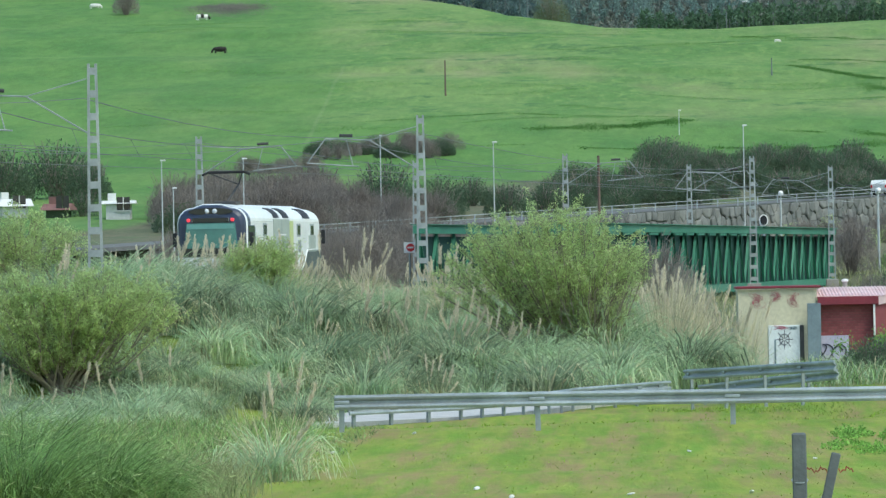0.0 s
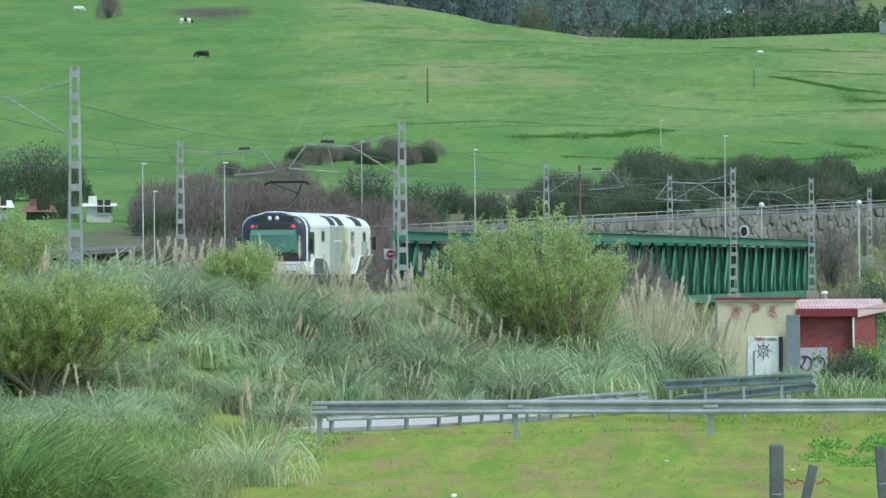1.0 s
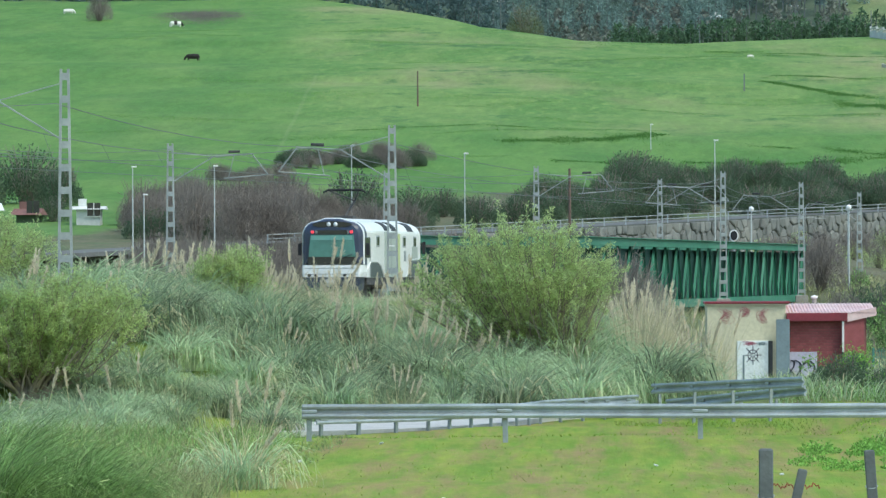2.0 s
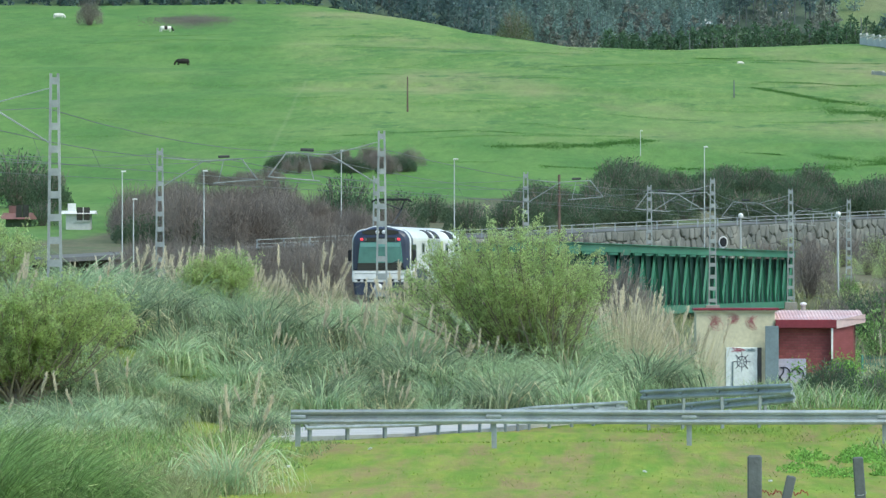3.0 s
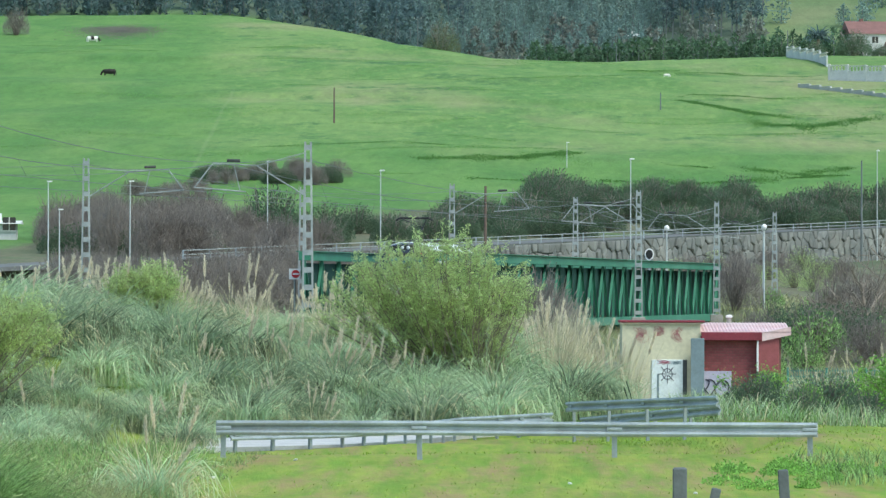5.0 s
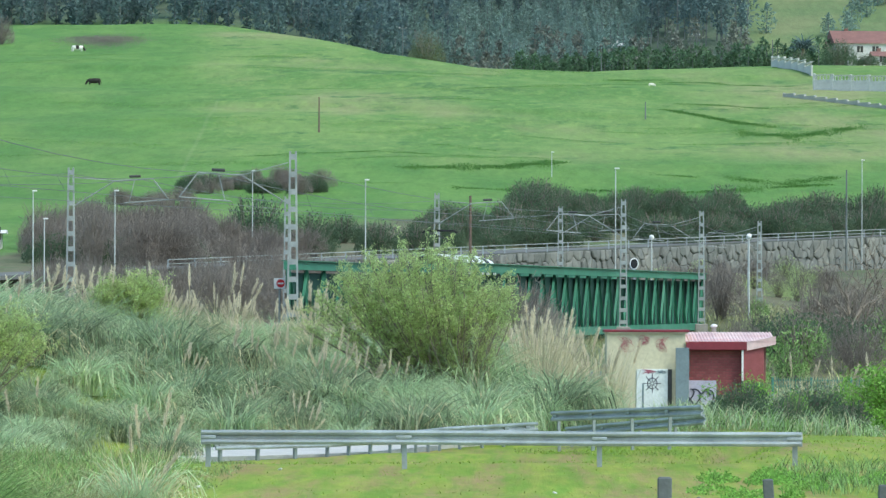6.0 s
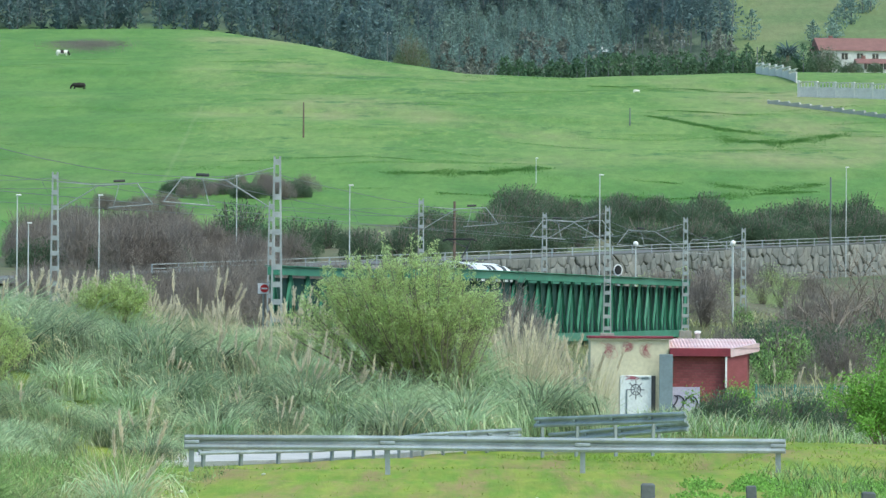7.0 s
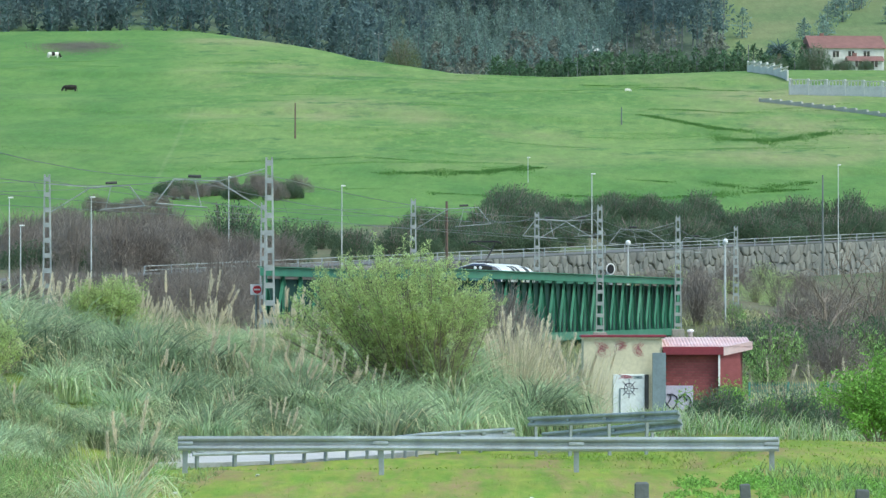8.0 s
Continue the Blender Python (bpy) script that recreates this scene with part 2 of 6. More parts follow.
def single(name, g, mat, label, category, m=None, group="", kind="", smooth=False):
    ob = new(name, g if isinstance(g, bpy.types.Mesh) else g.mesh(name, mat, smooth))
    if m:
        ob.matrix_basis = m
    return tagged(ob, label, category, group, kind)


def sstep(a, b, x):
    t = np.clip((x - a) / (b - a), 0, 1)
    return t * t * (3 - 2 * t)


# ---- the lie of the land ----
HEADING = 8.08  # degrees by which the railway bears to the right of the view


def track_x(y):
    """The railway's centre line: straight, then bending left past the bridge."""
    return -15.4 + (y - 250) * 0.142 - 0.0006 * np.maximum(0, y - 440) ** 2 * (y < 900)


def lumps(x, y, s):
    return np.sin(x / s + 1.3 * np.sin(y / s * 0.7)) * np.cos(y / s * 0.9 + 0.8 * np.sin(x / s * 1.1))


def wall_y(x):
    """The line of the retaining wall, and the height of its top."""
    return 520 + 2.11 * (x + 19.1)


def wall_z(x):
    return 6.34 + 0.0629 * (x + 19.1)


RIDGE_X = [-400, -130, -95, -78, -64, -53, -37, -22, -9, 2, 22, 45, 57, 80, 120, 400]
RIDGE_Z = [74, 63.5, 62.9, 63.2, 63.8, 63.0, 58.8, 54.6, 49.3, 46.1, 44.7, 45.9, 47.0, 47.2, 48, 55]


def ground_z(x, y):
    x, y = np.asarray(x, float), np.asarray(y, float)
    # meadow falling away from the camera to the crash barrier, road level beyond it
    z = 2.0 - 2.0 * sstep(-40, 150, y) - 0.35 * (y > 0) * np.sin(np.clip(y, 0, 132) / 132 * math.pi)
    east = sstep(5.5, 9.0, x)
    z = z - 1.2 * sstep(134 + 26 * east, 158 + 27 * east, y) * (1 - sstep(268, 305, y))
    z = z + 0.75 * np.exp(-((x - 9) / 4.5) ** 2) * sstep(160, 182, y) * (1 - sstep(205, 235, y))
    z = z + 0.6 * sstep(235, 330, y)
    # overgrown bank and railway formation
    u = x - track_x(y)
    z = z + 2.4 * sstep(196, 232, y) * (1 - sstep(-2, 6.5, x)) * (1 - sstep(240, 300, y))
    z = z + 0.35 * np.exp(-((x + 15.5) / 3.0) ** 2 - ((y - 222) / 14) ** 2)
    bank = sstep(16, 6, u) * sstep(-60, -34, u) * sstep(178, 215, y) * (1 - sstep(500, 560, y))
    gorge = sstep(322, 334, y) * (1 - sstep(448, 462, y))
    z = z + bank * (1 - 0.9 * gorge) * np.maximum(2.05 - z, 0)
    # far shore, the walled road terrace and the hillside above it
    xc = np.clip(x, -60, 60)
    wl, zt = wall_y(xc), wall_z(xc)
    front = z + (np.maximum(zt - 3.4, 2.6) - z) * sstep(wl - 140, wl - 4, y)
    rise = np.clip((y - wl - 6) / (720 - wl - 6), 0, 1)
    back = zt + (15.2 - zt) * rise ** 1.15
    z = np.where(y > 400, front + (back - front) * sstep(wl + 2.5, wl + 9.5, y), z)
    hill = 14.0 + (y - 705) * 0.0805
    cap = np.interp(x, RIDGE_X, RIDGE_Z)
    z = np.where(y > 720, cap - np.log1p(np.exp(np.clip((cap - hill) / 2.2, -30, 30))) * 2.2, z)
    z = z - 2 * sstep(1290, 1340, y)
    wood = np.clip(y - 1315, 0, None)
    z = z + np.minimum(wood, 1100) * (0.17 + 0.03 * np.sin(x / 90.0)) * (y < 1e9)
    # small relief: lumps in the meadow, terrace lips across the hill
    z = z + 0.05 * lumps(x, y, 3.1) + 0.12 * lumps(x, y, 11.0) * sstep(60, 200, y)
    lip = np.sin((y + 14 * np.sin(x / 37.0) + 6 * np.sin(x / 13.0)) / 21.0)
    on = sstep(690, 760, y) * (1 - sstep(1180, 1300, y))
    z = z + on * (0.55 * lumps(x, y, 28.0) + 0.5 * np.sign(lip) * np.abs(lip) ** 0.35 * sstep(-0.1, 0.5, lumps(x, y * 0.6, 33.0)))
    return z


def gz(x, y):
    return float(ground_z(x, y))


def ground_material():
    m = bpy.data.materials.new("grassland")
    m.use_nodes = True
    n, l = m.node_tree.nodes, m.node_tree.links
    b = n["Principled BSDF"]
    b.inputs["Roughness"].default_value, b.inputs["Specular IOR Level"].default_value = 0.9, 0.15
    tc = n.new("ShaderNodeTexCoord")

    def noisy(scale, sx=1.0, sy=1.0, detail=6.0, rough=0.55):
        mp = n.new("ShaderNodeMapping")
        mp.inputs["Scale"].default_value = (sx, sy, 1)
        l.new(tc.outputs["Object"], mp.inputs["Vector"])
        t = n.new("ShaderNodeTexNoise")
        t.inputs["Scale"].default_value, t.inputs["Detail"].default_value, t.inputs["Roughness"].default_value = scale, detail, rough
        l.new(mp.outputs[0], t.inputs["Vector"])
        return t.outputs["Fac"]

    def mixed(fac, a, c, lo, hi):
        r = n.new("ShaderNodeMapRange")
        r.interpolation_type = "SMOOTHSTEP"
        r.inputs["From Min"].default_value, r.inputs["From Max"].default_value = lo, hi
        l.new(fac, r.inputs["Value"])
        x = n.new("ShaderNodeMix")
        x.data_type = "RGBA"
        l.new(r.outputs["Result"], x.inputs["Factor"])
        for v, sock in ((a, x.inputs["A"]), (c, x.inputs["B"])):
            if isinstance(v, tuple):
                sock.default_value = (*v, 1)
            else:
                l.new(v, sock)
        return x.outputs["Result"]

    col = mixed(noisy(0.06, 1, 0.3, 8, 0.65), (0.100, 0.206, 0.052), (0.160, 0.257, 0.077), 0.38, 0.62)
    col = mixed(noisy(0.03, 1, 0.35), col, (0.235, 0.262, 0.118), 0.47, 0.66)
    col = mixed(noisy(0.10, 1, 0.42, 9, 0.68), col, (0.062, 0.150, 0.045), 0.54, 0.68)
    col = mixed(noisy(0.5, 1, 0.2, 6, 0.75), col, (0.22, 0.32, 0.095), 0.45, 0.8)
    sep = n.new("ShaderNodeSeparateXYZ")
    l.new(tc.outputs["Object"], sep.inputs[0])
    # the western parcel and the foot of the hill bear lusher grass than the mown parcel
    def ramp(sock, lo, hi):
        r = n.new("ShaderNodeMapRange")
        r.interpolation_type = "SMOOTHSTEP"
        r.inputs["From Min"].default_value, r.inputs["From Max"].default_value = lo, hi
        l.new(sock, r.inputs["Value"])
        return r.outputs["Result"]

    def calc(op, a, c, d=None):
        k = n.new("ShaderNodeMath")
        k.operation = op
        for v, sock in zip((a, c, d), k.inputs):
            if v is None:
                continue
            if isinstance(v, (int, float)):
                sock.default_value = v
            else:
                l.new(v, sock)
        return k.outputs[0]

    wavy = calc("MULTIPLY_ADD", noisy(0.03), 60.0, sep.outputs["Y"])
    parcel = calc("MAXIMUM", ramp(calc("MULTIPLY_ADD", sep.outputs["Y"], 0.0425, calc("MULTIPLY_ADD", noisy(0.05), 16.0, sep.outputs["X"])), 15, 1), ramp(wavy, 860, 800))
    green = mixed(noisy(0.09, 1, 0.3, 8, 0.6), (0.074, 0.182, 0.043), (0.122, 0.236, 0.058), 0.36, 0.64)
    col = mixed(calc("MULTIPLY", parcel, 0.7), col, green, 0.0, 1.0)
    # a trodden line along the parcel's edge
    path = ramp(calc("ABSOLUTE", calc("MULTIPLY_ADD", sep.outputs["Y"], 0.014, calc("ADD", sep.outputs["X"], 24.7)), 0.0), 0.5, 0.1)
    path = calc("MULTIPLY", calc("MULTIPLY", path, ramp(sep.outputs["Y"], 965, 940)), ramp(sep.outputs["Y"], 735, 760))
    col = mixed(calc("MULTIPLY", path, 0.28), col, (0.27, 0.33, 0.17), 0.0, 1.0)
    # worn reddish earth in the near meadow
    near = n.new("ShaderNodeMapRange")
    near.inputs["From Min"].default_value, near.inputs["From Max"].default_value = 216, 198
    l.new(sep.outputs["Y"], near.inputs["Value"])
    mu = n.new("ShaderNodeMath")
    mu.operation = "MULTIPLY"
    l.new(noisy(0.9, 1, 0.07, 9, 0.72), mu.inputs[0])
    l.new(near.outputs["Result"], mu.inputs[1])
    lush = mixed(noisy(1.6, 1, 0.07, 7, 0.7), (0.150, 0.262, 0.030), (0.255, 0.305, 0.052), 0.35, 0.65)
    col = mixed(near.outputs["Result"], col, lush, 0.0, 1.0)
    col = mixed(mu.outputs[0], col, (0.29, 0.22, 0.10), 0.43, 0.68)
    # rough, scrubby ground along the railway
    rough = mixed(noisy(0.12, 1, 0.6, 8, 0.7), (0.10, 0.12, 0.065), (0.155, 0.15, 0.095), 0.38, 0.6)
    rough = mixed(noisy(0.05, 1, 0.6), rough, (0.11, 0.165, 0.07), 0.5, 0.62)
    edge = n.new("ShaderNodeMath")
    edge.operation = "MULTIPLY_ADD"
    edge.inputs[1].default_value = 90
    l.new(noisy(0.04), edge.inputs[0])
    l.new(sep.outputs["Y"], edge.inputs[2])
    far = n.new("ShaderNodeMapRange")
    far.inputs["From Min"].default_value, far.inputs["From Max"].default_value = 738, 722
    west = n.new("ShaderNodeMath")
    west.operation = "MULTIPLY"
    west.inputs[1].default_value = -3.2
    l.new(sep.outputs["X"], west.inputs[0])
    least = n.new("ShaderNodeMath")
    least.operation = "MAXIMUM"
    l.new(west.outputs[0], least.inputs[0])
    shift = n.new("ShaderNodeMath")
    l.new(edge.outputs[0], shift.inputs[0])
    l.new(least.outputs[0], shift.inputs[1])
    l.new(shift.outputs[0], far.inputs["Value"])
    nearer = n.new("ShaderNodeMapRange")
    nearer.inputs["From Min"].default_value, nearer.inputs["From Max"].default_value = 246, 262
    l.new(edge.outputs[0], nearer.inputs["Value"])
    both = n.new("ShaderNodeMath")
    both.operation = "MULTIPLY"
    l.new(far.outputs["Result"], both.inputs[0])
    l.new(nearer.outputs["Result"], both.inputs[1])
    col = mixed(both.outputs[0], col, rough, 0.0, 1.0)
    # woodland floor
    wood = mixed(noisy(0.08), (0.075, 0.12, 0.085), (0.12, 0.155, 0.105), 0.3, 0.7)
    side = n.new("ShaderNodeMath")
    side.operation = "MULTIPLY_ADD"
    side.inputs[1].default_value = -0.046
    l.new(sep.outputs["Y"], side.inputs[0])
    l.new(sep.outputs["X"], side.inputs[2])
    a = n.new("ShaderNodeMapRange")
    a.inputs["From Min"].default_value, a.inputs["From Max"].default_value = 6, -6
    l.new(side.outputs[0], a.inputs["Value"])
    b2 = n.new("ShaderNodeMapRange")
    b2.inputs["From Min"].default_value, b2.inputs["From Max"].default_value = 1312, 1345
    l.new(sep.outputs["Y"], b2.inputs["Value"])
    c2 = n.new("ShaderNodeMath")
    c2.operation = "MULTIPLY"
    l.new(a.outputs["Result"], c2.inputs[0])
    l.new(b2.outputs["Result"], c2.inputs[1])
    col = mixed(c2.outputs[0], col, wood, 0.0, 1.0)
    # paler, drier slope to the right of the wood
    dry = mixed(noisy(0.05), (0.135, 0.195, 0.085), (0.19, 0.225, 0.11), 0.35, 0.65)
    b3 = n.new("ShaderNodeMath")
    b3.operation = "SUBTRACT"
    l.new(b2.outputs["Result"], b3.inputs[0])
    l.new(c2.outputs[0], b3.inputs[1])
    col = mixed(b3.outputs[0], col, dry, 0.0, 1.0)
    mid = mixed(noisy(0.55, 1, 0.18, 8, 0.75), (0.6, 0.6, 0.6), (1.2, 1.2, 1.15), 0.3, 0.66)
    mm = n.new("ShaderNodeMix")
    mm.data_type, mm.blend_type = "RGBA", "MULTIPLY"
    mm.inputs["Factor"].default_value = 0.38
    l.new(col, mm.inputs["A"])
    l.new(mid, mm.inputs["B"])
    col = mm.outputs["Result"]
    fine = noisy(2.4, 1, 0.12, 6, 0.75)
    hsv = n.new("ShaderNodeHueSaturation")
    r = n.new("ShaderNodeMapRange")
    r.inputs["To Min"].default_value, r.inputs["To Max"].default_value = 0.72, 1.28
    l.new(fine, r.inputs["Value"])
    l.new(r.outputs["Result"], hsv.inputs["Value"])
    l.new(col, hsv.inputs["Color"])
    l.new(hsv.outputs["Color"], b.inputs["Base Color"])
    bp = n.new("ShaderNodeBump")
    bp.inputs["Strength"].default_value, bp.inputs["Distance"].default_value = 0.6, 0.15
    l.new(fine, bp.inputs["Height"])
    l.new(bp.outputs["Normal"], b.inputs["Normal"])
    return m


def ground():
    ys = np.concatenate([np.arange(-900, -40, 60), np.arange(-40, 60, 5), np.arange(60, 300, 1.3), np.arange(300, 720, 2.8), np.arange(720, 1320, 3.6), np.arange(1320, 2700, 20), np.arange(2700, 4900, 120)])
    k = np.linspace(-1, 1, 231)
    xs = 26 * np.sinh(k * 5.1)
    X, Y = np.meshgrid(xs, ys)
    Z = ground_z(X, Y)
    nx = len(xs)
    idx = np.arange(len(ys) * nx).reshape(len(ys), nx)
    F = np.stack([idx[:-1, :-1], idx[:-1, 1:], idx[1:, 1:], idx[1:, :-1]], -1).reshape(-1, 4)
    me = bpy.data.meshes.new("ground")
    me.from_pydata(np.stack([X, Y, Z], -1).reshape(-1, 3).tolist(), [], F.tolist())
    me.materials.append(ground_material())
    me.shade_smooth()
    tagged(new("ground", me), "rolling green pasture, meadow and wooded hillside", "ground", kind="structure")


ground()


# ---- railway ----
def along(u, y, z):
    """A place u metres right of the railway's centre line at distance y."""
    return (float(track_x(y)) + u, y, z)


RAIL_Z = 2.45


def railway():
    ys = list(range(150, 620, 6))
    g = Geo()
    outline = ((-3.0, -0.45), (-2.0, -0.02), (2.0, -0.02), (3.0, -0.45))
    for off in (0.0, -8.6):
        g.loft([[(float(track_x(y)) + x + off, y, RAIL_Z - 0.15 + z) for x, z in outline] for y in ys])
    track = single("railway_bed", g, BALLAST, "pale grey stone ballast under the railway tracks", "track bed", kind="structure")
    for off in (0.0, -8.6):
        for side in (-0.8, 0.8):
            r = Geo().loft([[(float(track_x(y)) + off + side + x, y, RAIL_Z - 0.15 + z) for x, z in ((-0.035, -0.02), (0.035, -0.02), (0.035, 0.15), (-0.035, 0.15))] for y in ys])
            part("rail", r, RAILM, track)
    me = Geo().box((0, 0, 0), (2.4, 0.24, 0.14)).mesh("sleeper", SLEEPER)
    for i in range(120):
        y = 205 + i * 0.75
        ob = part("sleeper", me, SLEEPER, track)
        ob.matrix_basis = pose(*along(0, y, RAIL_Z - 0.12), 0, 0, -HEADING)


railway()


def body_outline(w, z0, z1, r, n=5, tuck=0.0):
    """Half-width w, from z0 to a rounded roof z1 with shoulders of radius r."""
    pts = [(-w + tuck, z0), (-w, z0 + 0.25)]
    for i in range(n + 1):
        a = math.pi - i * math.pi / 2 / n
        pts.append((-w + r + r * math.cos(a), z1 - 0.16 - r + r * math.sin(a)))
    pts += [(-w * 0.25, z1 - 0.02)]
    return pts + [(-x, z) for x, z in reversed(pts)]


def scaled(outline, s, cz):
    return [(x * s, cz + (z - cz) * s) for x, z in outline]


def railcar():
    car = thing("railcar", "white and navy electric railcar driving away over the railway", "train")
    L, W, TOP = 16.6, 1.42, 3.68
    o = body_outline(W, 0.95, TOP, 0.62)
    sh = Geo()
    sh.loft([[(x, y, z) for x, z in scaled(o, s, 2.0)] for y, s in ((0.95, 1.0), (1.2, 1.0), (8, 1.0), (15.4, 1.0), (16.2, 0.97), (16.6, 0.9))])
    body = part("body", sh, WHITE, car, "white painted car body", smooth=False)
    # the end that faces back: a navy mask with a white rim round it
    om = body_outline(W, 1.53, TOP, 0.62)
    rim = Geo().loft([[(x, y, z) for x, z in scaled(om, s, 2.2)] for y, s in ((0.16, 0.985), (0.24, 1.012), (0.34, 1.012), (0.36, 1.0))])
    part("white_rim", rim, WHITE, car, "white rim round the end")
    mask = Geo().loft([[(x, y, z) for x, z in scaled(om, s, 2.4)] for y, s in ((-0.14, 0.66), (-0.06, 0.86), (0.03, 0.95), (0.16, 0.985), (0.95, 1.006))])
    part("cab_mask", mask, NAVY, car, "dark navy rounded cab end")
    # windscreen, tilted back a little
    ws = Geo()
    wo = [(-1.10, 1.90), (1.10, 1.90), (1.06, 2.35), (1.00, 2.90), (-1.00, 2.90), (-1.06, 2.35)]
    ws.loft([[(x * 0.98, -0.185, z) for x, z in wo], [(x, -0.10, z) for x, z in wo]])
    part("windscreen", ws, TEAL, car, "pale teal windscreen")
    part("windscreen_lower_panel", Geo().loft([[(x, -0.175, z) for x, z in ((-1.1, 1.56), (1.1, 1.56), (1.1, 1.885), (-1.1, 1.885))], [(x, -0.02, z) for x, z in ((-1.18, 1.54), (1.18, 1.54), (1.12, 1.9), (-1.12, 1.9))]]), DARKGLASS, car, "dark strip below the windscreen")
    part("destination_panel", Geo().box((0, -0.165, 3.02), (1.5, 0.05, 0.19), b=0.015), DARKGLASS, car, "dark destination panel")
    # A lighter strip paints the reflection across the upper windscreen.
    part("blind", Geo().box((0, -0.188, 2.77), (1.92, 0.012, 0.20)), REFLECTTEAL, car, "pale painted reflection on the windscreen")
    part("wiper", Geo().tube([(-0.1, -0.21, 1.62), (0.35, -0.215, 1.8), (0.95, -0.21, 2.02)], 0.018), BLACK, car, "black wiper")
    for x in (-0.9, 0.9):
        lamp = part("tail_light", Geo().box((x, -0.15, 3.03), (0.14, 0.1, 0.13), b=0.03), TAIL, car, "lit red tail light")
        part("side_reflector", Geo().box((x - math.copysign(0.2, x), -0.15, 3.03), (0.12, 0.08, 0.17), b=0.02), GREYPAINT, lamp)
    eye = Geo().loft([[(0.92 * math.cos(a), y, 3.37 + 0.15 * math.sin(a)) for a in np.linspace(0, 6.2832, 17)[:-1]] for y in (-0.13, 0.3)])
    part("headlight_panel", eye, DARKGLASS, car, "dark oval headlight panel")
    for x in (-0.15, 0.17):
        part("headlight", Geo().ball((x, -0.13, 3.38), (0.1, 0.06, 0.1), 10, 5), HEADL, car, "round headlight", True)
    # bumper band, skirt, coupler
    ob_ = [(-1.40, 0.98), (-1.44, 1.2), (-1.41, 1.52), (1.41, 1.52), (1.44, 1.2), (1.40, 0.98)]
    band = Geo().loft([[(x * s, y, z) for x, z in ob_] for y, s in ((-0.32, 0.90), (-0.24, 0.955), (0.1, 0.99), (0.9, 0.992))])
    bumper = part("bumper_band", band, WHITE, car, "white bumper band")
    part("groove", Geo().box((0, -0.31, 1.38), (2.45, 0.05, 0.025)), GREYPAINT, bumper)
    part("groove", Geo().box((0, -0.31, 1.11), (2.45, 0.05, 0.03)), GREYPAINT, bumper)
    for x in (-1.02, -0.72, 0.62, 0.98):
        part("lower_lamp", Geo().box((x, -0.30, 1.06), (0.15, 0.1, 0.13), b=0.025), BLACK, bumper)
    part("number_bar", Geo().box((0.98, -0.285, 1.31), (0.34, 0.06, 0.06)), GREYPAINT, bumper, "unreadable number")
    sk = [(-1.3, 0.36), (-1.38, 0.965), (1.38, 0.965), (1.3, 0.36)]
    part("skirt", Geo().loft([[(x * s, y, z) for x, z in sk] for y, s in ((-0.28, 0.86), (-0.18, 0.95), (0.3, 0.98), (0.9, 0.98))]), NAVY, car, "navy skirt below the bumper")
    coup = part("coupler", Geo().box((0, -0.5, 0.72), (0.34, 0.5, 0.3), b=0.05), BLACK, car, "black coupler")
    part("coupler_face", Geo().ball((0, -0.78, 0.72), (0.22, 0.08, 0.2), 10, 4), LITTER, coup)
    # sides
    for sx in (-1, 1):
        xx = sx * (W + 0.005)
        part("cab_side_window", Geo().box((xx, 1.05, 2.32), (0.05, 1.3, 0.95), b=0.02), DARKGLASS, car, "dark cab side window")
        part("cab_arch", Geo().tube([(xx, 1.75, 1.0), (xx, 1.78, 2.7), (xx - sx * 0.1, 1.6, 3.0), (xx - sx * 0.1, 0.6, 3.06)], 0.045), GREYPAINT, car)
        d = part("door", Geo().box((xx, 7.4, 2.02), (0.05, 3.4, 2.1), b=0.02), DOORGREY, car, "grey-green double door")
        part("door_leaf_seam", Geo().box((xx + sx * 0.02, 7.4, 2.02), (0.03, 0.05, 2.0)), GREYPAINT, d)
        part("door_handle_rail", Geo().box((xx + sx * 0.03, 7.4, 2.42), (0.03, 1.7, 0.06)), SIGNWHITE, d)
        part("lime_stripe", Geo().box((xx, 9.6, 2.0), (0.045, 0.7, 2.0), b=0.01), LIME, car, "lime green stripe")
        part("emblem_bar", Geo().box((xx, 11.4, 1.95), (0.05, 0.5, 0.5), b=0.02), GREYPAINT, car, "grey emblem")
        for y in (3.9, 11.2, 14.2):
            win = part("side_window", Geo().box((xx, y, 2.62), (0.05, 0.62, 0.42), b=0.02), DARKGLASS, car, "small dark side window")
            part("window_frame", Geo().box((xx - sx * 0.004, y, 2.62), (0.05, 0.76, 0.54), b=0.02), GREYPAINT, win)
        part("grey_panel", Geo().box((xx, 14.2, 2.05), (0.045, 1.5, 0.7), b=0.01), DOORGREY, car)
        low = Geo()
        low.loft([[(xx + sx * dx, y, z) for y, z in ((11.8, 0.97), (12.3, 1.12), (13.1, 1.72), (16.1, 1.78), (16.1, 0.97))] for dx in (-0.03, 0.02)])
        part("lower_body_panel", low, LOWERGREY, car, "dark grey lower side panel")
        fore = Geo()
        fore.loft([[(xx + sx * dx, y, z) for y, z in ((1.9, 0.97), (1.9, 1.62), (3.6, 1.62), (4.5, 1.45), (5.3, 0.97))] for dx in (-0.03, 0.02)])
        part("lower_body_panel", fore, LOWERGREY, car, "dark grey lower side panel")
        part("contour_line", Geo().tube([(xx + sx * 0.02, 0.9, 1.25), (xx + sx * 0.02, 1.8, 1.68), (xx + sx * 0.02, 3.6, 1.68), (xx + sx * 0.02, 4.6, 1.5), (xx + sx * 0.02, 5.5, 0.98)], 0.035), WHITE, car, "white contour line")
